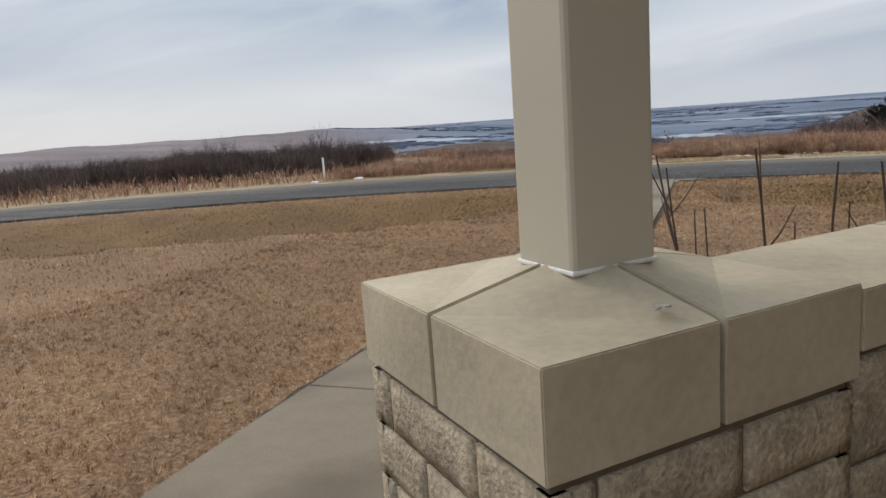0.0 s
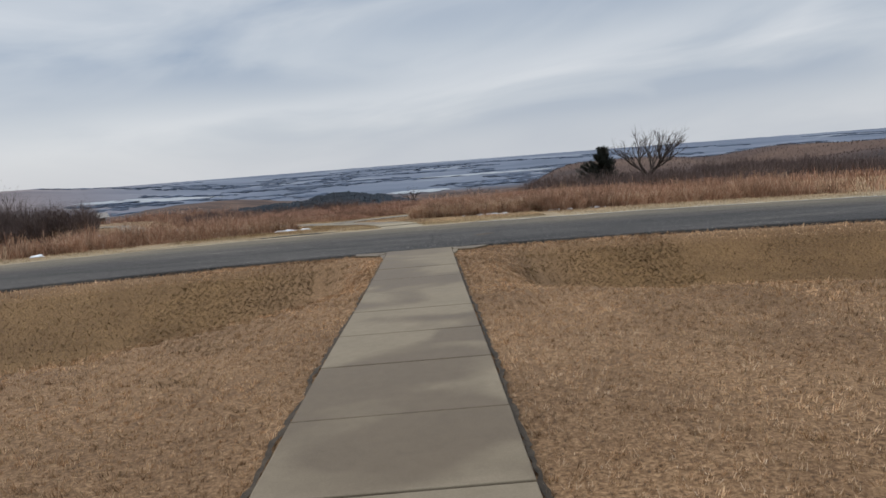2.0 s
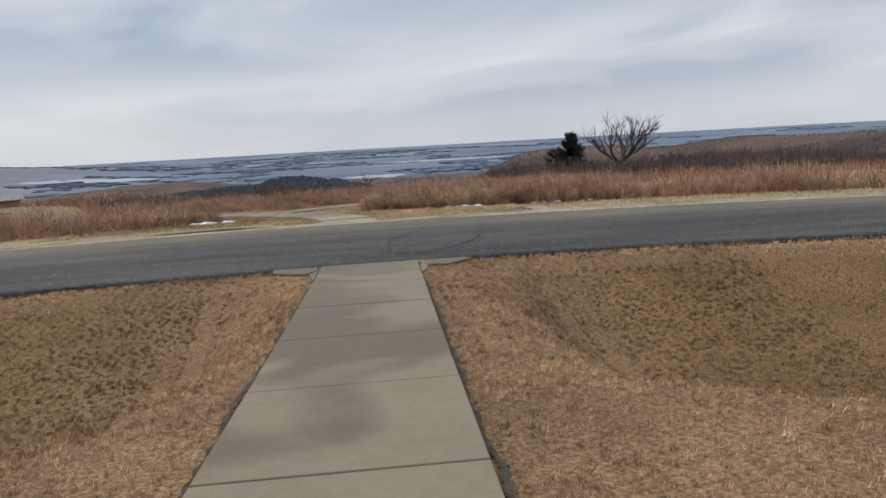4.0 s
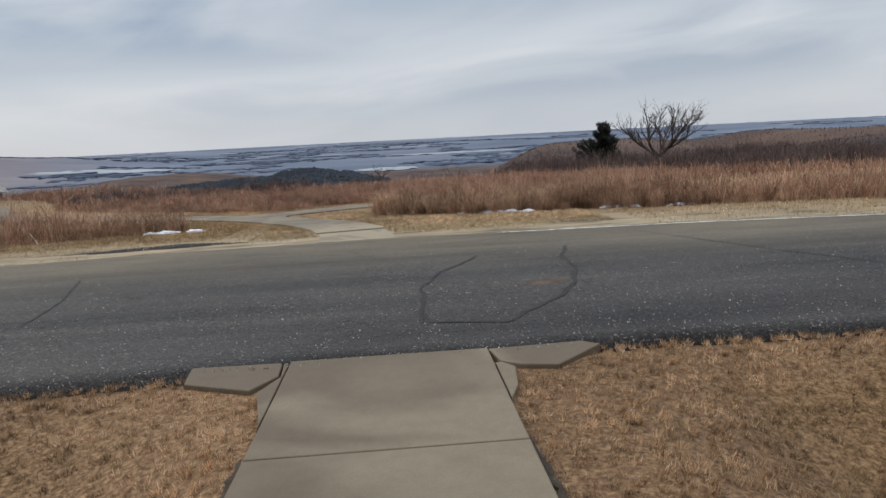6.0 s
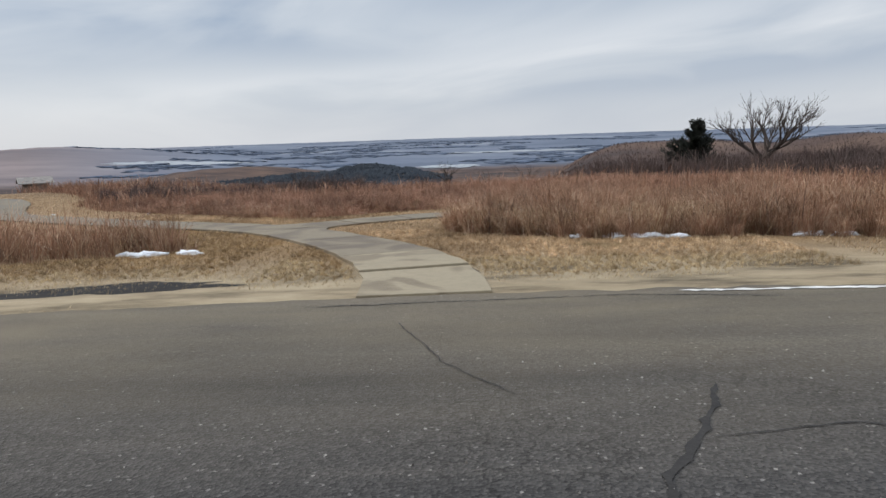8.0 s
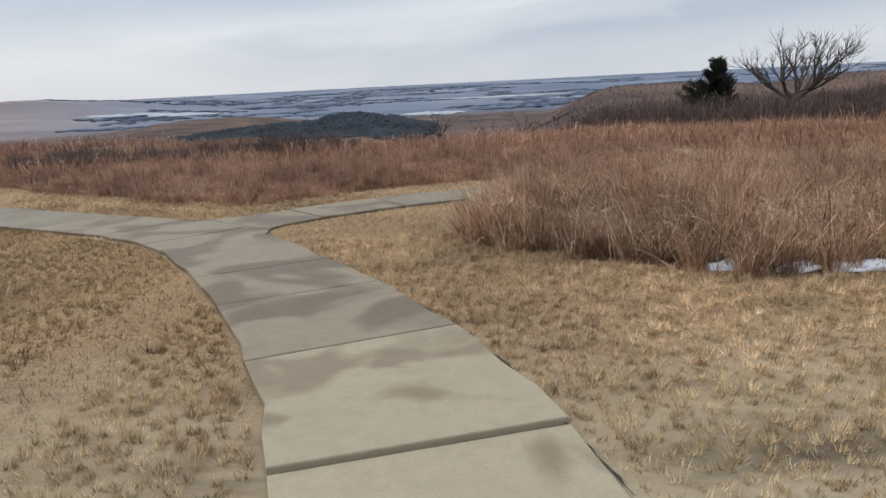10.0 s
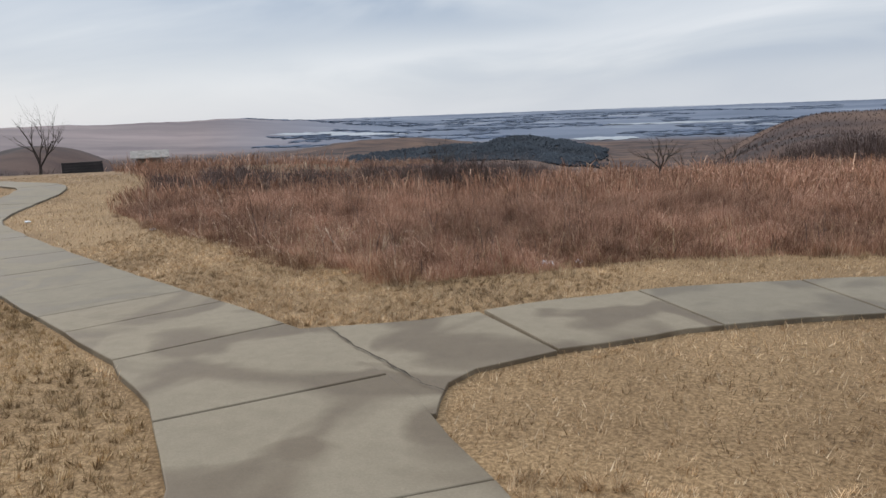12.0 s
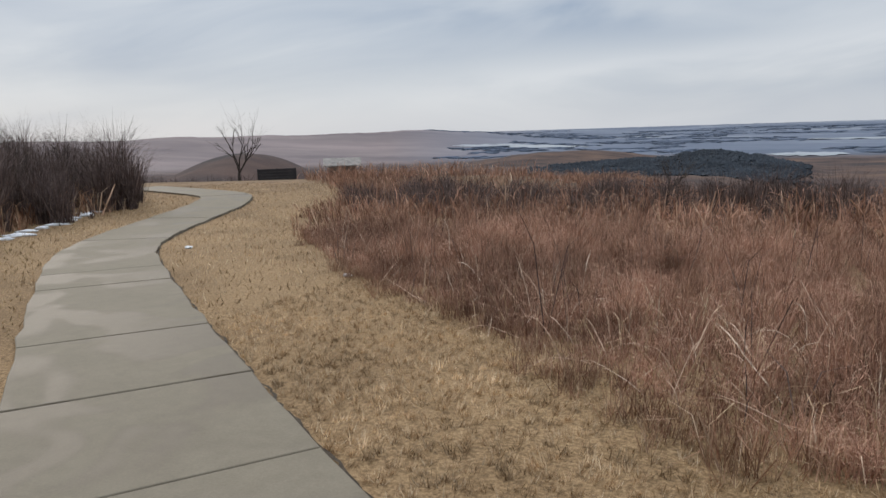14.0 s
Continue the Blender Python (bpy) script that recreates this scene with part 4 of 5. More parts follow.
def build_pillar():
    """Local axes: x along the low wall, y along the open side, the corner at 0, 0."""
    gz = float(base_z(PC.x, PC.y))
    t = thing("stone_pillar", PC.x, PC.y, gz - 0.05, "square limestone pillar with a sloped cast-stone cap", "pillar", "", PA)
    top, thick, rise = 1.21 - gz + 0.05, 0.152, 0.062
    h = SIDE / 2
    for i in range(2):
        for j in range(2):
            bm = bmesh.new()
            x0, x1 = (0, h - 0.005) if i == 0 else (h + 0.005, SIDE)
            y0, y1 = (0, h - 0.005) if j == 0 else (h + 0.005, SIDE)
            vs = box(bm, x0, y0, top - thick, x1, y1, top)
            for v in bm.verts:
                if v.co.z > top - 0.01:
                    e = min(v.co.x, v.co.y, SIDE - v.co.x, SIDE - v.co.y)
                    v.co.z = top + rise * min(1, e / (h - 0.074))
            bmesh.ops.bevel(bm, geom=bm.edges[:], offset=0.0022, segments=2, affect='EDGES')
            bmesh.ops.triangulate(bm, faces=bm.faces[:])
            part("cap_block", bm, M_CAP, t)
    bm = bmesh.new()
    box(bm, 0.014, 0.014, 0, SIDE - 0.014, SIDE - 0.014, top - thick + 0.004)
    box(bm, h - 0.006, 0.02, top - thick, h + 0.006, SIDE - 0.02, top - 0.006)
    box(bm, 0.02, h - 0.006, top - thick + 0.001, SIDE - 0.02, h + 0.006, top - 0.007)
    part("mortar_core", bm, M_MORTAR, t)
    rnd = random.Random(8)
    z, row = top - thick - 0.012, 0
    while z > 0.06:
        hh = rnd.choice((0.11, 0.19, 0.2))
        hh = min(hh, z)
        for side in range(4):
            cuts = [0.0, rnd.uniform(0.2, 0.4), SIDE] if row % 2 else [0.0, rnd.uniform(0.06, 0.12), rnd.uniform(0.3, 0.42), SIDE]
            for a, b in zip(cuts, cuts[1:]):
                bm = bmesh.new()
                rock_face(bm, b - a - 0.009, hh - 0.009, rnd)
                o = part("stone", bm, M_STONE, t)
                mid = (a + b) / 2
                at = ((mid, 0.006), (SIDE - 0.006, mid), (SIDE - mid, SIDE - 0.006), (0.006, SIDE - mid))[side]
                o.matrix_local = pose(at[0], at[1], z - hh / 2, 0, 0, (0, 90, 180, 270)[side])
        z -= hh
        row += 1
    return t, top + gz - 0.05


def rock_face(bm, w, h, rnd):
    """A split-faced stone: a flat back and an uneven front that faces -y."""
    nx, nz = max(4, int(w / 0.022)), max(4, int(h / 0.022))
    off = Vector((rnd.uniform(0, 50), rnd.uniform(0, 50), 0))
    g = {}
    for i in range(nx + 1):
        for k in range(nz + 1):
            x, z = -w / 2 + w * i / nx, -h / 2 + h * k / nz
            e = min(i, nx - i, k, nz - k)
            n = noise.noise(Vector((x * 9, 0, z * 9)) + off) * 0.006 + noise.noise(Vector((x * 32, 3, z * 32)) + off) * 0.0045
            g[i, k] = bm.verts.new((x, 0.002 if e == 0 else -0.002 + 0.7 * n, z))
    for i in range(nx):
        for k in range(nz):
            bm.faces.new((g[i, k], g[i + 1, k], g[i + 1, k + 1], g[i, k + 1]))
    rim = [g[i, 0] for i in range(nx + 1)] + [g[nx, k] for k in range(1, nz + 1)] + [g[i, nz] for i in range(nx - 1, -1, -1)] + [g[0, k] for k in range(nz - 1, 0, -1)]
    back = [bm.verts.new((v.co.x, 0.03, v.co.z)) for v in rim]
    n = len(rim)
    for i in range(n):
        bm.faces.new((rim[i], back[i], back[(i + 1) % n], rim[(i + 1) % n]))
    for f in bm.faces:
        f.smooth = True


pillar, CAP_Z = build_pillar()


def build_post():
    c = PC + PU * SIDE / 2 + PV * SIDE / 2
    t = thing("steel_post", c.x, c.y, CAP_Z + 0.03, "square beige painted steel post standing on the pillar", "post", "", PA)
    bm = bmesh.new()
    box(bm, -0.081, -0.079, 0.0, 0.088, 0.074, 2.32, 0.009)
    part("shaft", bm, M_POST, t)
    bm = bmesh.new()
    box(bm, -0.084, -0.082, 0.006, 0.091, 0.077, 0.014, 0.003)
    part("sealant", bm, simple("sealant", (0.72, 0.70, 0.66), 0.05, 9, 0.7), t, "white sealant bead round the foot")
    return t


build_post()


def build_low_wall():
    gz = float(base_z(0.4, 1.1))
    o = PC + PU * (SIDE + 0.004)
    t = thing("low_wall", o.x, o.y, gz - 0.05, "low limestone wall with a smooth cast-stone coping", "wall", "", PA)
    top = 1.20 - gz + 0.05
    x = 0.0
    while x < 4.5:
        bm = bmesh.new()
        vs = box(bm, x, -0.002, top - 0.1, x + 0.59, 0.36, top)
        for v in bm.verts:
            if v.co.z > top - 0.01 and v.co.y > 0.2:
                v.co.z -= 0.012
        bmesh.ops.bevel(bm, geom=bm.edges[:], offset=0.0022, segments=2, affect='EDGES')
        part("coping", bm, M_CAP, t)
        x += 0.6
    bm = bmesh.new()
    box(bm, 0, 0.022, 0, 4.79, 0.338, top - 0.098)
    part("mortar_core", bm, M_MORTAR, t)
    rnd = random.Random(9)
    for side in (0, 1):
        z = top - 0.112
        while z > 0.06:
            hh = min(rnd.choice((0.1, 0.19)), z)
            x = 0.0
            while x < 4.7:
                w = min(rnd.uniform(0.22, 0.45), 4.79 - x)
                bm = bmesh.new()
                rock_face(bm, w - 0.012, hh - 0.012, rnd)
                o = part("stone", bm, M_STONE, t)
                o.matrix_local = pose(x + w / 2, 0.012 if side == 0 else 0.348, z - hh / 2, 0, 0, 180 * side)
                x += w
            z -= hh


build_low_wall()


def build_shelter():
    """The unseen roof that the post carries, its floor, and unseen plain walls added to darken the inside."""
    def corner(u, v):
        p = PC + PU * u + PV * v
        return (p.x, p.y)
    bm = bmesh.new()
    prism(bm, [corner(-0.25, 0.38), corner(-0.25, -2.8), corner(5.2, -2.8), corner(5.2, 0.38)], 3.68, 0.16)
    tagged(part("shelter_roof", bm, M_WOOD), "unseen brown timber roof inferred over the picnic shelter", "roof", "", "structure")
    bm = bmesh.new()
    prism(bm, [corner(-0.2, -0.05), corner(-0.2, -2.8), corner(5.2, -2.8), corner(5.2, -0.05)], 0.275, 0.12)
    tagged(part("shelter_floor", bm, M_WALK), "concrete floor of the shelter", "floor", "", "structure")
    # unseen back and end wall, added to keep light off the pillar's inner faces
    bm = bmesh.new()
    prism(bm, [corner(-0.2, -2.6), corner(-0.2, -2.8), corner(5.2, -2.8), corner(5.2, 0.36), corner(5.0, 0.36), corner(5.0, -2.6)], 3.515, 3.25)
    tagged(part("added_shade_wall", bm, M_STONE), "unseen plain wall added to shade the inside of the shelter", "wall", "", "structure")


build_shelter()


# ---- shrubs and trees ----
def brush(name, zones, label):
    """Leafless thickets: fans of thin stems, as one mesh."""
    xs, ys, hs, ws = [], [], [], []
    for n, area, h, w, seed, poly in zones:
        x, y, cx, cy, rs = tufted(n, area, seed, 0.9, 0.55)
        if poly:
            k = inside(poly, x, y)
            x, y, cx, cy = x[k], y[k], cx[k], cy[k]
        k = ~paved(x, y, 0.4)
        x, y, cx, cy = x[k], y[k], cx[k], cy[k]
        lump = 0.75 + 0.22 * hashed(cx, cy, 3) + 0.25 * waves(x, y, 6, seed)
        xs.append(x), ys.append(y), hs.append(h * np.clip(lump, 0.35, 1.4) * rs.uniform(0.35, 1.15, len(x))), ws.append(w * rs.uniform(0.5, 1.5, len(x)))
    x, y, h, w = (np.concatenate(a) for a in (xs, ys, hs, ws))
    rs = np.random.RandomState(61)
    ob = grass(name, x, y, ground_z(x, y) - 0.05, h, w, rs.beta(1.5, 2.5, len(x)) * 1.1, M_BRUSH, 62, True)
    return tagged(ob, label, "shrubs", "", "stuff")


brush("thicket", [(150000, (-36, -16, 32, 47), 2.1, 0.009, 71, [(-17.3, 38.0), (-18.9, 42.0), (-20.8, 43.8), (-26, 45.0), (-36, 46.5), (-36, 32), (-25, 31)]),
                  (32000, (-15.5, -5, 44, 54), 0.95, 0.009, 72, None),
                  (100000, (8, 50, 56, 86), 2.3, 0.026, 73, None), (9000, (12.5, 21, 60.5, 68), 2.4, 0.02, 79, None),
                  (60000, (-110, -24, 30, 110), 1.7, 0.04, 74, [(-40, 66), (-42, 52), (-60, 36), (-110, 30), (-110, 110), (-54, 110)]),
                  (7000, (-60, 10, 90, 150), 2.0, 0.08, 75, None), (70000, (-62, -33, 26, 52), 2.0, 0.016, 87, None), (6000, (-120, 20, 150, 330), 1.4, 0.2, 80, None), (40000, (8, 190, 92, 300), 0.55, 0.11, 85, None),
                  (1600, (-1.6, 5, 28, 34), 1.05, 0.006, 77, CLUMP_R), (1200, (-12, 3, 34, 42), 0.75, 0.006, 78, FIELD)],
      "leafless grey-brown thicket bordering the prairie")


def spot(x, y):
    return float(ground_z(x, y)) - 0.06


def bare_tree(x, y, height, seed, label, name="bare_tree", spread=0.75, depth=5, r=0.13, lean=(0.1, 0, 1), group="", forks=(2, 3), tip=0.45):
    rnd = random.Random(seed)
    t = thing(name, x, y, spot(x, y), label, "tree", group)
    bm = bmesh.new()
    pts = [Vector((0, 0, 0)), Vector((lean[0] * 0.3, lean[1] * 0.3, height * 0.14)), Vector((lean[0] * 0.8, lean[1] * 0.8, height * 0.27))]
    tube(bm, pts, [r * 1.25, r, r * 0.85], 8)
    part("trunk", bm, M_BARK, t)
    for k in range(5):
        bm = bmesh.new()
        a = 6.28 * k / 5 + rnd.uniform(-0.4, 0.4)
        limb(bm, rnd, pts[-1], (math.cos(a) * spread + lean[0], math.sin(a) * spread + lean[1], rnd.uniform(0.5, 1.0)), height * 0.3, r * 0.55, depth - 1, 0.75, 0.12, 5, 4, tip, forks)
        part("limb", bm, M_BARK, t)
    return t


bare_tree(17.5, 62.4, 5.9, 3, "broad leafless tree with a spreading crown on the slope", depth=5, spread=1.0, r=0.24, forks=(3, 4), tip=0.58)
bare_tree(-37.2, 64.0, 6.0, 5, "slender leafless young tree beyond the footpath", depth=4, spread=0.32, r=0.1)
for i, (x, y, h) in enumerate(((1.3, 76.5, 3.6), (4.2, 77.0, 3.8), (10.0, 74.0, 2.6), (26.5, 70.0, 3.8), (-2.0, 47.0, 1.6), (-10.6, 58.0, 2.6))):
    bare_tree(x, y, h, 20 + i, "small leafless tree rising above the brush", depth=4, spread=0.7, r=0.05, group="small bare trees")
for i, (x, y, h) in enumerate(((-21.0, 42.0, 1.9), (-22.6, 43.0, 2.1), (-22.0, 40.4, 2.0), (-24.2, 42.8, 2.2), (-19.6, 40.0, 1.7), (-25.6, 43.4, 2.1), (-27.5, 43.5, 2.3),
                               (-41, 52, 4.0), (-44, 57, 4.5), (-38, 50, 3.6), (-48, 60, 4.4), (-35, 54, 3.8))):
    bare_tree(x, y, h, 40 + i, "leafless upright shrub in the dark thicket", "bare_shrub", 0.35, 4, 0.03, (0, 0, 1), "thicket shrubs")


def build_cedar(x, y, height, seed):
    rs = np.random.RandomState(seed)
    t = thing("cedar_tree", x, y, spot(x, y), "dark evergreen cedar with a ragged leaning top", "tree")
    bm = bmesh.new()
    tube(bm, [(0, 0, 0), (0.05, 0, height * 0.5), (0.25, 0, height * 0.97)], [0.11, 0.07, 0.012], 7)
    part("trunk", bm, M_BARK, t)
    # sprays on ascending boughs
    vs, fs = [], []
    boughs = []
    for _ in range(130):
        h = rs.beta(1.0, 1.25) * 0.95
        a = rs.uniform(0, 6.28)
        reach = (1 - h) ** 1.05 * 1.75 * rs.uniform(0.45, 1.1) + 0.14
        if math.cos(a) < -0.2 and h < 0.45:
            reach *= 1.35
        boughs.append((h * height * 0.93 + 0.15, a, reach))
    for h, a, reach in boughs:
        n = int(26 + 60 * reach)
        s = rs.uniform(0.1, 1, n) ** 0.7
        ox = 0.25 * (h / height) + np.cos(a) * reach * s + rs.normal(0, 0.07, n)
        oy = np.sin(a) * reach * s + rs.normal(0, 0.07, n)
        oz = h + reach * s * 0.75 + rs.normal(0, 0.09, n)
        for px, py, pz in zip(ox, oy, oz):
            d = Vector((math.cos(a) + rs.normal(0, 0.5), math.sin(a) + rs.normal(0, 0.5), 1.1 + rs.normal(0, 0.4))).normalized() * rs.uniform(0.14, 0.3)
            w = d.orthogonal().normalized() * rs.uniform(0.03, 0.06)
            k = len(vs)
            c = Vector((px, py, pz))
            vs += [c - w, c + w, c + d]
            fs.append((k, k + 1, k + 2))
    o = from_arrays("crown", np.array(vs), np.array(fs), M_CEDAR, t)
    return t


build_cedar(14.4, 65.7, 4.5, 7)


def clumps(name, zones, mat, squash, seed, label, cat, bare=1.6):
    """Far trees or scrub, each a small ragged clump; zones: bearings, distances, count, size."""
    rs = np.random.RandomState(seed)
    vs, fs = [], []
    for b0, b1, d0, d1, n, s in zones:
        b, d = np.radians(rs.uniform(b0, b1, n)), rs.uniform(d0, d1, n)
        x, y = -1.4 + d * np.sin(b), 17 + d * np.cos(b)
        keep = ground_z(x, y) - base_z(x, y) > bare + 1.5 * waves(x, y, 40, seed) + rs.normal(0, 0.8, n)
        x, y = x[keep], y[keep]
        z = ground_z(x, y)
        for px, py, pz in zip(x, y, z):
            r = s * (0.5 + 1.2 * rs.beta(1.5, 3.5))
            k = len(vs)
            ring = [(px + r * math.cos(q * 1.257) * rs.uniform(0.7, 1.2), py + r * math.sin(q * 1.257) * rs.uniform(0.7, 1.2), pz + r * rs.uniform(0.3, 0.9) * squash) for q in range(5)]
            vs += [(px, py, pz - r)] + ring + [(px + rs.normal(0, 0.3) * r, py, pz + r * rs.uniform(1.0, 1.6) * squash)]
            for q in range(5):
                fs += [(k, k + 1 + (q + 1) % 5, k + 1 + q), (k + 6, k + 1 + q, k + 1 + (q + 1) % 5)]
    return tagged(from_arrays(name, np.array(vs), np.array(fs), mat), label, cat, "", "stuff")


# a little distance haze is mixed into the dark tree colour as blue
clumps("far_woods", [(-21, -0.5, 560, 850, 19000, 2.0)], simple("hazed_far_wood", (0.036, 0.043, 0.052), 0.35, 0.02, 0.95), 1.0, 81, "dark distant woods on a knoll in the valley", "woods")
M_WATER, _nt, _b = material("pale_water", 0.6)
_b.inputs["Base Color"].default_value = (0.31, 0.33, 0.35, 1)


def pond(name, bearing, dist, half_deg, depth, label, seed):
    """A still sheet of water lying in the valley."""
    rs = np.random.RandomState(seed)
    n, pts = 40, []
    for i in range(n):
        a = 6.2832 * i / n
        b = math.radians(bearing + half_deg * math.cos(a) * rs.uniform(0.8, 1.05))
        d = dist + depth * math.sin(a) * rs.uniform(0.6, 1.1)
        pts.append((-1.4 + d * math.sin(b), 17 + d * math.cos(b)))
    v = np.array([(x, y, float(ground_z(x, y)) + 1.0) for x, y in pts] + [(np.mean([p[0] for p in pts]), np.mean([p[1] for p in pts]), 0)])
    v[-1, 2] = float(ground_z(v[-1, 0], v[-1, 1])) + 1.0
    f = np.array([[n, (i + 1) % n, i] for i in range(n)])
    ob = from_arrays(name, v, f, M_WATER)
    if ob.data.polygons[0].normal.z < 0:
        ob.data.flip_normals()
    return tagged(ob, label, "water", "", "structure")


pond("water_1", -21.5, 1650, 5.5, 70, "pale still lake in the valley", 1)
pond("water_2", -0.6, 1180, 2.7, 60, "pale flooded field beside the wooded knoll", 2)
pond("water_3", 5.5, 1800, 7.0, 55, "pale strip of river in the valley", 3)


def valley_belts():
    """Belts of woodland that cross the valley floor, each made of small ragged clumps; haze is put into their blue-grey
    colour.
    """
    rs = np.random.RandomState(86)
    at, size = [], []
    for _ in range(120):
        d0 = 1240 * (3300 / 1240) ** rs.uniform(0, 1)
        span, n = rs.uniform(1.0, 8.0), int(rs.uniform(40, 110))
        b = rs.uniform(-span / 2, span / 2, n)
        d = d0 + rs.normal(0, 12) * b + rs.normal(0, 0.012, n) * d0 + 9 * np.sin(b * 3 + d0)
        q = np.radians(rs.uniform(-27, 48) + b)
        at.append(np.stack([-1.4 + d * np.sin(q), 17 + d * np.cos(q)], 1))
        size.append(rs.uniform(1.6, 4.2, n))
    at, r = np.concatenate(at), np.concatenate(size)
    m = len(r)
    v = np.empty((m, 8, 3))
    gz = ground_z(at[:, 0], at[:, 1])
    for i in range(8):
        w = r * rs.uniform(3.0, 7.0, m) if i < 6 else 0 * r
        v[:, i, 0], v[:, i, 1] = at[:, 0] + w * math.cos(i * 1.047), at[:, 1] + w * math.sin(i * 1.047)
        v[:, i, 2] = gz + (r * rs.uniform(-0.1, 0.25, m) if i < 6 else r * rs.uniform(0.25, 0.5, m) if i == 6 else -r)
    k = np.arange(m)[:, None] * 8
    f = np.concatenate([k + [6, i, (i + 1) % 6] for i in range(6)] + [k + [7, (i + 1) % 6, i] for i in range(6)])
    # blue-grey here is painted haze over the woodland's own colour
    ob = from_arrays("valley_woods", v.reshape(-1, 3), f, simple("hazed_valley_wood", (0.11, 0.135, 0.185), 0.2, 0.004, 0.95), None, True)
    tagged(ob, "belts of leafless woodland across the valley floor, blue-grey with painted haze", "woods", "", "stuff")


valley_belts()
clumps("far_grove", [(33, 52, 205, 235, 260, 1.1), (24, 34, 205, 240, 40, 0.6)], M_CEDAR, 1.0, 83, "dark line of distant trees on the hill crest", "woods")


# ---- snow, road markings, cracks ----
def snow(x, y, length, width, turn, seed, label="small patch of old snow lying in dry grass"):
    rnd = random.Random(seed)
    bm = bmesh.new()
    bmesh.ops.create_icosphere(bm, subdivisions=3, radius=1.0)
    off = rnd.uniform(0, 90)
    for v in bm.verts:
        n = noise.noise(v.co * 1.6 + Vector((off, 0, 0))) * 0.5 + noise.noise(v.co * 4 + Vector((off, 5, 0))) * 0.25
        v.co = Vector((v.co.x * length / 2 * (1 + n), v.co.y * width / 2 * (1 + n), max(-0.05, v.co.z * min(0.05, width * 0.3) * (1 + 1.5 * n)) - 0.012))
    for f in bm.faces:
        f.smooth = True
    ob = part("snow_patch", bm, M_SNOW)
    ob.matrix_world = pose(x, y, float(ground_z(x, y)) - 0.005, 0, 0, turn)
    return tagged(ob, label, "snow", "snow patches")


for i, (x, y, l, w, a) in enumerate(((-5.75, 27.5, 0.45, 0.16, 20), (-5.2, 27.55, 0.4, 0.14, -10), (-6.15, 27.7, 0.22, 0.12, 40), (-5.95, 27.5, 0.2, 0.1, 70), (-3.76, 34.95, 0.15, 0.09, 0), (-3.45, 35.1, 0.09, 0.05, 30),
                                      (0.3, 28.2, 0.3, 0.16, 0), (0.75, 28.0, 0.34, 0.16, 10), (1.25, 27.95, 0.55, 0.2, 5), (1.6, 27.8, 0.3, 0.14, 0), (3.3, 27.62, 0.4, 0.15, 0), (3.75, 27.5, 0.35, 0.14, 0),
                                      (4.7, 27.3, 0.5, 0.14, -10), (0.16, 29.15, 0.24, 0.12, 0), (0.95, 29.3, 0.2, 0.1, 30), (-10.1, 37.4, 0.1, 0.05, 0), (-13.4, 38.4, 0.12, 0.06, 0), (-12.6, 24.6, 0.4, 0.2, 0), (-13.9, 23.4, 0.3, 0.15, 0))):
    snow(x, y, l, w, a, i)
for i in range(15):
    u = i / 14
    snow(-17.0 - 3.9 * u + 0.08 * math.sin(i * 2.1), 38.0 + 5.6 * u, 0.34 + 0.14 * math.sin(i * 1.7), 0.1 + 0.04 * math.sin(i * 3), 54, 30 + i, "ragged line of old snow along the thicket edge")

CRACKS = [[(-0.21, 21.4), (-0.46, 20.83), (-0.73, 20.45), (-0.83, 20.02), (-0.94, 19.7), (-0.94, 19.3), (-1.0, 18.43)],
          [(0.95, 21.8), (0.68, 20.9), (0.66, 20.3), (0.5, 19.6), (0.2, 19.0), (-0.2, 18.52), (-0.34, 18.35), (-0.89, 18.47), (-1.0, 18.82)],
          [(-4.78, 21.4), (-4.6, 20.8), (-4.4, 20.1), (-4.3, 19.2)],
          [(-2.74, 23.55), (-1.4, 23.62), (-0.1, 23.72), (1.1, 23.5)],
          [(2.2, 23.2), (2.5, 22.0), (2.9, 20.6), (3.6, 19.2)], [(-0.5, 20.75), (0.2, 20.9), (0.66, 20.7)], [(-1.9, 22.9), (-1.6, 21.9), (-1.2, 21.3)]]
for i, c in enumerate(CRACKS):
    ribbon("crack", c, (0.042, 0.055, 0.022, 0.02, 0.02, 0.012, 0.01)[i], M_CRACK_SHADE, road, 90 + i, 0.001)
# dark strips stand in for the broken surfacing edge's shadow, lawn side, seen from the left
ribbon("edge_shadow", [(RC[0] + (R_NEAR + 0.05) * math.sin(a), RC[1] + (R_NEAR + 0.05) * math.cos(a)) for a in np.radians(np.linspace(-8.6, -6.9, 8))], 0.1, M_CRACK_SHADE, road, 99, 0.004)
ribbon("edge_shadow", [(RC[0] + (R_NEAR + 0.06) * math.sin(a), RC[1] + (R_NEAR + 0.06) * math.cos(a)) for a in np.radians(np.linspace(-22, -16, 16))], 0.12, M_CRACK_SHADE, road, 98, 0.004)
M_PAINT = simple("road_paint", (0.62, 0.60, 0.56), 0.25, 9, 0.8)
line = ribbon("edge_line", [(RC[0] + (R_FAR - 0.14) * math.sin(a), RC[1] + (R_FAR - 0.14) * math.cos(a)) for a in np.radians(np.linspace(0.7, 40, 110))], 0.09, M_PAINT, road, 97, 0.002)
tagged(line, "worn white edge line")
M_MUD = simple("black_mud", (0.02, 0.018, 0.017), 0.3, 6, 0.95, 0.5)


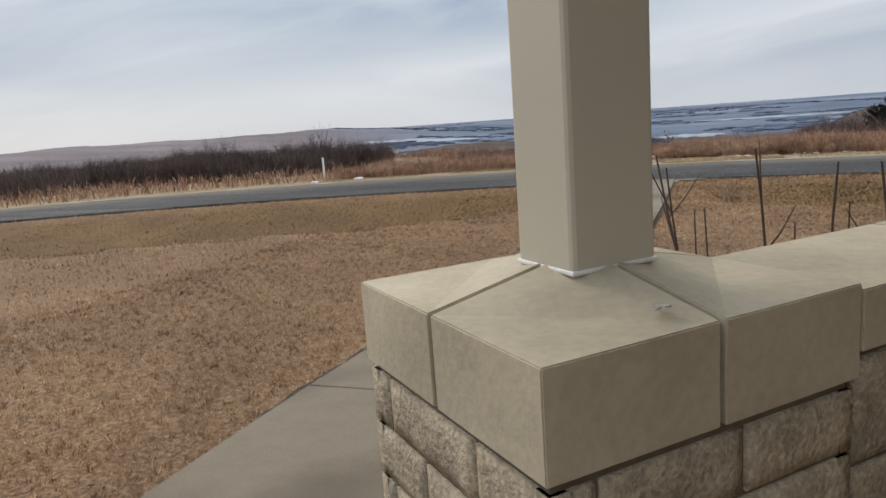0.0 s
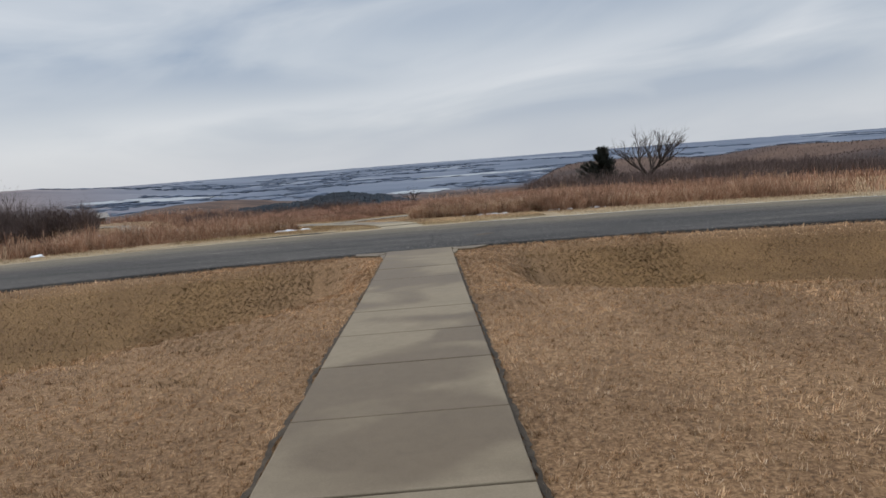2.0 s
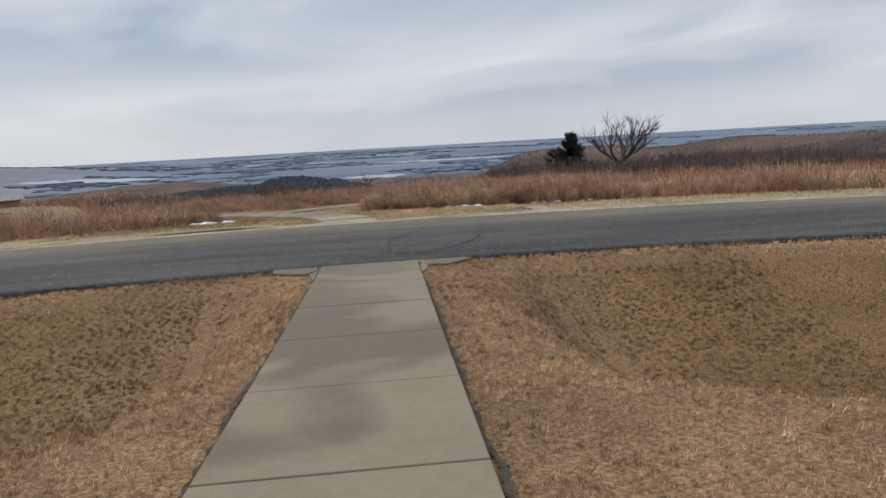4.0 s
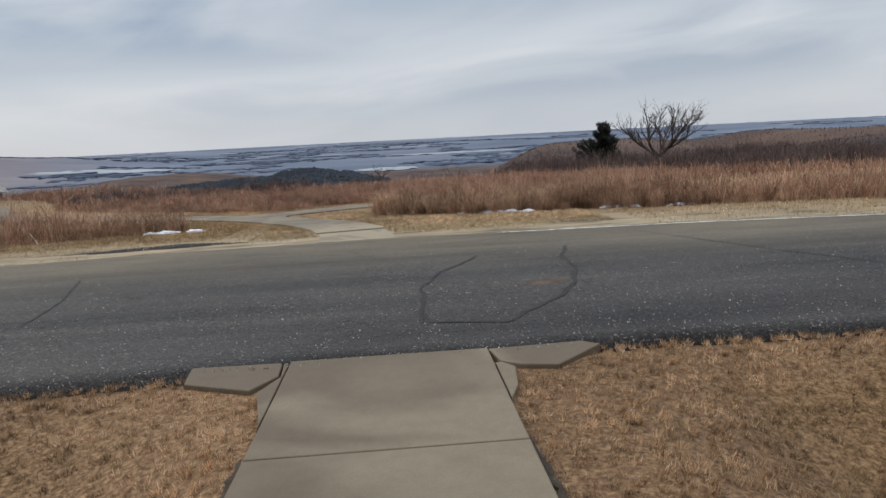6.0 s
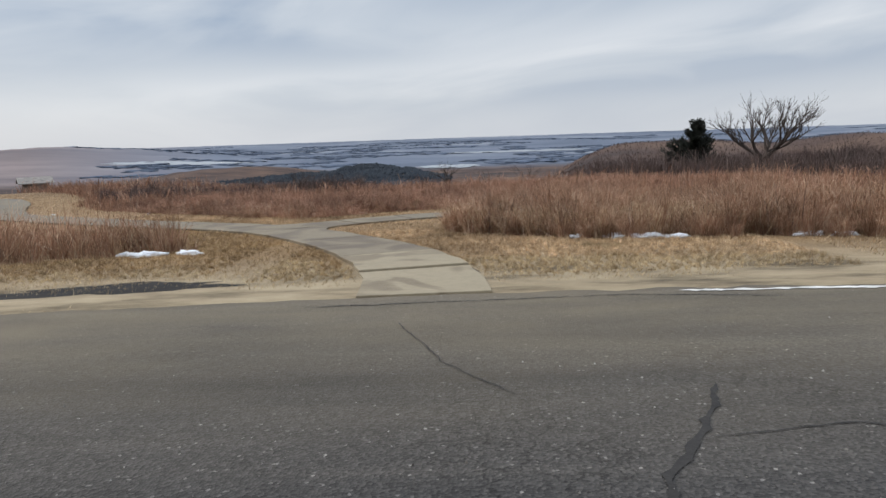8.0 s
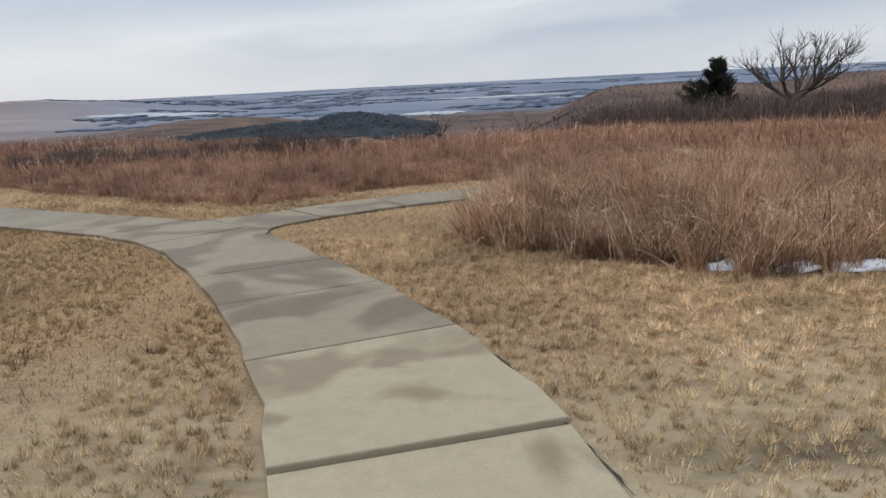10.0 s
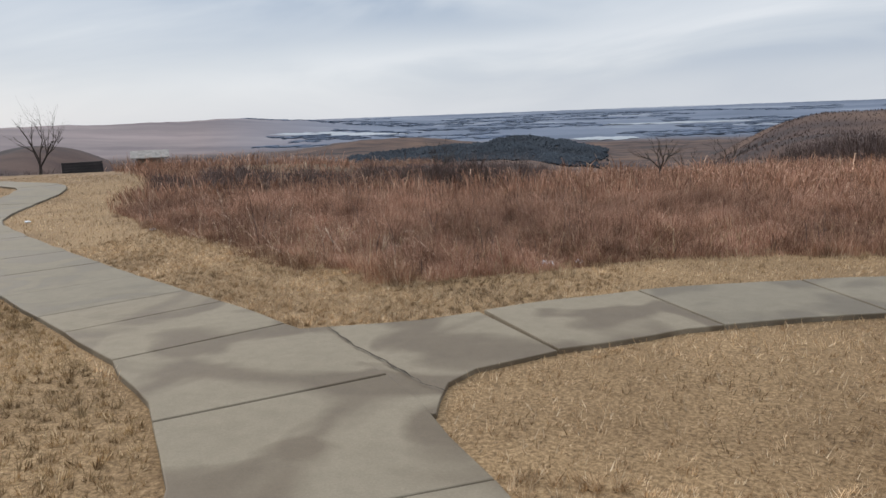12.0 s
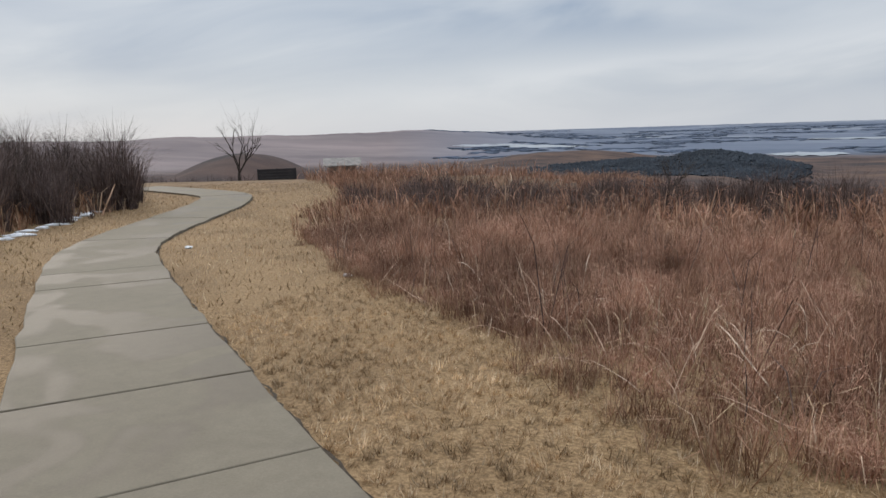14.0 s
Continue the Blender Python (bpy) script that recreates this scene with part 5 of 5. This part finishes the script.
def flat_patch(name, x, y, a, b, turn, mat, seed, label, cat, lift=-0.026, zf=ground_z):
    n = 44
    rs = np.random.RandomState(seed)
    ph = rs.uniform(0, 6.28, 4)
    vs = [(x, y, float(zf(x, y)) + lift)]
    for ring in (0.5, 1.0):
        for i in range(n):
            q = 6.2832 * i / n
            k = ring * (1 + 0.16 * math.sin(3 * q + ph[0]) + 0.12 * math.sin(7 * q + ph[1]) + 0.08 * math.sin(13 * q + ph[2]))
            px, py = a * k * math.cos(q), b * k * math.sin(q)
            c, s = math.cos(math.radians(turn)), math.sin(math.radians(turn))
            wx, wy = x + px * c - py * s, y + px * s + py * c
            vs.append((wx, wy, float(zf(wx, wy)) + (lift if ring < 1 else lift - 0.012)))
    tri = [[0, 1 + i, 1 + (i + 1) % n, 1 + (i + 1) % n] for i in range(n)]
    f = [[1 + i, 1 + n + i, 1 + n + (i + 1) % n, 1 + (i + 1) % n] for i in range(n)]
    bm = bmesh.new()
    bv = [bm.verts.new(v) for v in vs]
    for t in tri:
        bm.faces.new([bv[k] for k in t[:3]])
    for q in f:
        bm.faces.new([bv[k] for k in q])
    return tagged(part(name, bm, mat), label, cat)


flat_patch("mud_patch", -5.0, 24.85, 1.4, 0.34, 8, M_MUD, 3, "black wet mud patch on the road verge", "mud")


# ---- things beyond ----
def build_stake():
    x, y = -16.6, 28.9
    t = thing("marker_post", x, y, float(ground_z(x, y)) - 0.1, "thin white plastic marker post on the verge", "post")
    bm = bmesh.new()
    box(bm, -0.045, -0.012, 0, 0.045, 0.012, 1.05, 0.005)
    part("blade", bm, simple("white_plastic", (0.78, 0.78, 0.77), 0.04, 5, 0.5), t)


build_stake()


def build_kiosk():
    x, y = -29.6, 64.3
    gz = float(ground_z(x, y))
    t = thing("kiosk", x, y, gz - 0.05, "small stone kiosk with a pale pitched roof", "hut", "", 36)
    top = -1.22 - gz
    bm = bmesh.new()
    box(bm, -0.75, -0.6, 0, 0.75, 0.6, top, 0.02)
    part("wall", bm, simple("pale_stone", (0.17, 0.15, 0.13), 0.25, 4, 0.95, 0.4), t)
    for s in (-1, 1):
        bm = bmesh.new()
        prism(bm, [(-1.05, 0), (1.05, 0), (1.05, 0.92), (-1.05, 0.92)], lambda px, py: 0.42 - 0.42 * py, 0.06)
        o = part("roof_slope", bm, M_SHINGLE, t)
        o.matrix_local = pose(0, 0, top, 0, 0, 0 if s > 0 else 180)
    return t


def build_screen():
    x, y = -31.0, 60.4
    gz = float(ground_z(x, y))
    t = thing("board_screen", x, y, gz - 0.05, "low dark-stained timber screen beside the footpath", "screen", "", 42)
    top = -1.18 - gz
    for i in range(4):
        bm = bmesh.new()
        box(bm, -1.0, -0.02, top - 0.15 * (i + 1) + 0.006, 1.0, 0.02, top - 0.15 * i, 0.006)
        part("board", bm, M_DARK, t)
    for px in (-0.95, 0.0, 0.95):
        bm = bmesh.new()
        box(bm, px - 0.05, 0.022, 0, px + 0.05, 0.11, top + 0.02, 0.006)
        part("post", bm, M_DARK, t)
    return t


build_kiosk()
build_screen()


# ---- planting bed beside the pillar ----
def build_bed():
    bm = bmesh.new()
    prism(bm, BED, lambda x, y: ground_z(x, y) - 0.012, 0.1)
    tagged(part("mulch_bed", bm, simple("mulch", (0.13, 0.098, 0.075), 0.45, 22, 0.95, 0.9)), "bed of shredded bark mulch beside the pillar", "mulch", "", "structure")
    x, y, rs = scatter(9000, -0.7, 2.2, 1.2, 4.6, 101)
    k = inside(BED, x, y)
    x, y = x[k], y[k]
    n = len(x)
    ob = grass("mulch_chips", x, y, ground_z(x, y) - 0.004, rs.uniform(0.02, 0.07, n), rs.uniform(0.006, 0.014, n), np.full(n, 0.97), blades("bark_chips", [(0, (0.10, 0.065, 0.045)), (0.5, (0.28, 0.215, 0.165)), (1, (0.55, 0.48, 0.40))], 2, 0.8), 102)
    tagged(ob, "loose weathered bark chips", "mulch", "", "stuff")


build_bed()


def cane_bush(x, y, canes, seed, label):
    """A cut-back shrub: a few crooked bare canes from one root, some forked."""
    rnd = random.Random(seed)
    z = float(ground_z(x, y)) - 0.05
    t = thing("bare_cane_shrub", x, y, z, label, "shrub", "pruned shrubs")
    for tx, ty, tz, r, forks in canes:
        bm = bmesh.new()
        end = Vector((tx - x, ty - y, tz - z))
        pts, n = [], 7
        side = Vector((rnd.uniform(-1, 1), rnd.uniform(-1, 1), 0)) * 0.05 + Vector((end.x, end.y, 0)) * 0.25
        for i in range(n + 1):
            u = i / n
            p = Vector((end.x * u, end.y * u, end.z * u ** 0.8)) + side * math.sin(3.14 * u) + Vector((rnd.uniform(-1, 1), rnd.uniform(-1, 1), 0)) * 0.008
            pts.append(p)
        tube(bm, pts, [r * (1 - 0.55 * i / n) for i in range(n + 1)], 6)
        for _ in range(forks):
            k = rnd.randint(3, n - 1)
            d = Vector((rnd.uniform(-1, 1), rnd.uniform(-1, 1), rnd.uniform(0.5, 1.6))).normalized() * rnd.uniform(0.12, 0.26)
            tube(bm, [pts[k], pts[k] + d * 0.5 + Vector((0, 0, -0.01)), pts[k] + d], [r * 0.5, r * 0.4, r * 0.2], 5)
        part("cane", bm, M_TWIG, t)


cane_bush(0.06, 2.95, [(-0.56, 2.86, 0.95, 0.008, 0), (-0.15, 3.0, 1.285, 0.009, 3), (0.0, 2.95, 1.05, 0.006, 2)], 1, "bare reddish-brown shrub canes rising from the mulch")
cane_bush(0.17, 1.85, [(0.15, 1.80, 1.37, 0.006, 3), (-0.06, 1.82, 1.33, 0.005, 1), (0.03, 1.74, 1.23, 0.004, 0), (0.25, 1.73, 1.19, 0.004, 0)], 2, "dark leafless shrub canes behind the low wall")
cane_bush(0.42, 1.95, [(0.34, 1.78, 1.33, 0.006, 0), (0.36, 1.72, 1.24, 0.004, 0), (0.42, 1.74, 1.33, 0.006, 3), (0.55, 2.0, 1.25, 0.005, 1)], 3, "dark leafless shrub canes behind the low wall")


# ---- small things ----
def build_key():
    p = PC + PU * 0.24 + PV * 0.055
    t = thing("key", p.x, p.y, CAP_Z + 0.0175, "small silver key lying on the cap stone", "key", "", 250)
    m = simple("silver", (0.62, 0.60, 0.57), 0.1, 50, 0.35, 0, 1.0)
    bm = bmesh.new()
    bmesh.ops.create_cone(bm, cap_ends=True, segments=14, radius1=0.012, radius2=0.012, depth=0.003)
    part("bow", bm, m, t)
    bm = bmesh.new()
    box(bm, 0.01, -0.004, -0.0013, 0.036, 0.004, 0.0013)
    for i in range(3):
        box(bm, 0.018 + i * 0.006, 0.0035, -0.0012, 0.022 + i * 0.006, 0.0065, 0.0012)
    part("blade", bm, m, t)
    for o in t.children:
        o.matrix_local = pose(0, 0, 0, 9, -7, 0)


build_key()


def add_gravel():
    """Loose pale chips along the road's lawn edge and over its surface."""
    rs = np.random.RandomState(111)
    n = 5200
    a = np.radians(rs.uniform(-9, 10, n))
    r = R_NEAR + np.abs(rs.normal(0, 1, n)) ** 1.4 * 1.2 - 0.12
    k = r < R_FAR - 1.0
    a, r = a[k], r[k]
    x, y = RC[0] + r * np.sin(a), RC[1] + r * np.cos(a)
    n = len(x)
    s = rs.uniform(0.003, 0.0085, n)
    base = np.array([(1, 0, 0), (-0.5, 0.87, 0), (-0.5, -0.87, 0), (0, 0, 1.0)])
    v = base[None] * s[:, None, None] * rs.uniform(0.6, 1.4, (n, 4, 1))
    q = rs.uniform(0, 6.28, n)
    c, w = np.cos(q)[:, None], np.sin(q)[:, None]
    v = np.stack([v[..., 0] * c - v[..., 1] * w, v[..., 0] * w + v[..., 1] * c, v[..., 2]], -1)
    v = v + np.stack([x, y, base_z(x, y) - 0.003 + np.where(r < R_NEAR, 0.006, 0)], 1)[:, None, :]
    i = np.arange(n)[:, None] * 4
    f = np.concatenate([i + [0, 1, 3], i + [1, 2, 3], i + [2, 0, 3]], 1).reshape(-1, 3)
    ob = from_arrays("loose_chippings", v.reshape(-1, 3), f, blades("chippings", [(0, (0.14, 0.13, 0.125)), (0.6, (0.25, 0.24, 0.225)), (1, (0.46, 0.445, 0.42))], 2, 0.85))
    tagged(ob, "loose pale stone chippings on the road", "gravel", "", "stuff")


add_gravel()


# pale stain where silt dried on the road
flat_patch("silt_stain", 0.24, 19.66, 0.32, 0.16, 20, simple("dried_silt", (0.092, 0.068, 0.05), 0.35, 9, 0.95), 5, "dried tan silt stain on the asphalt", "stain", 0.002, base_z)
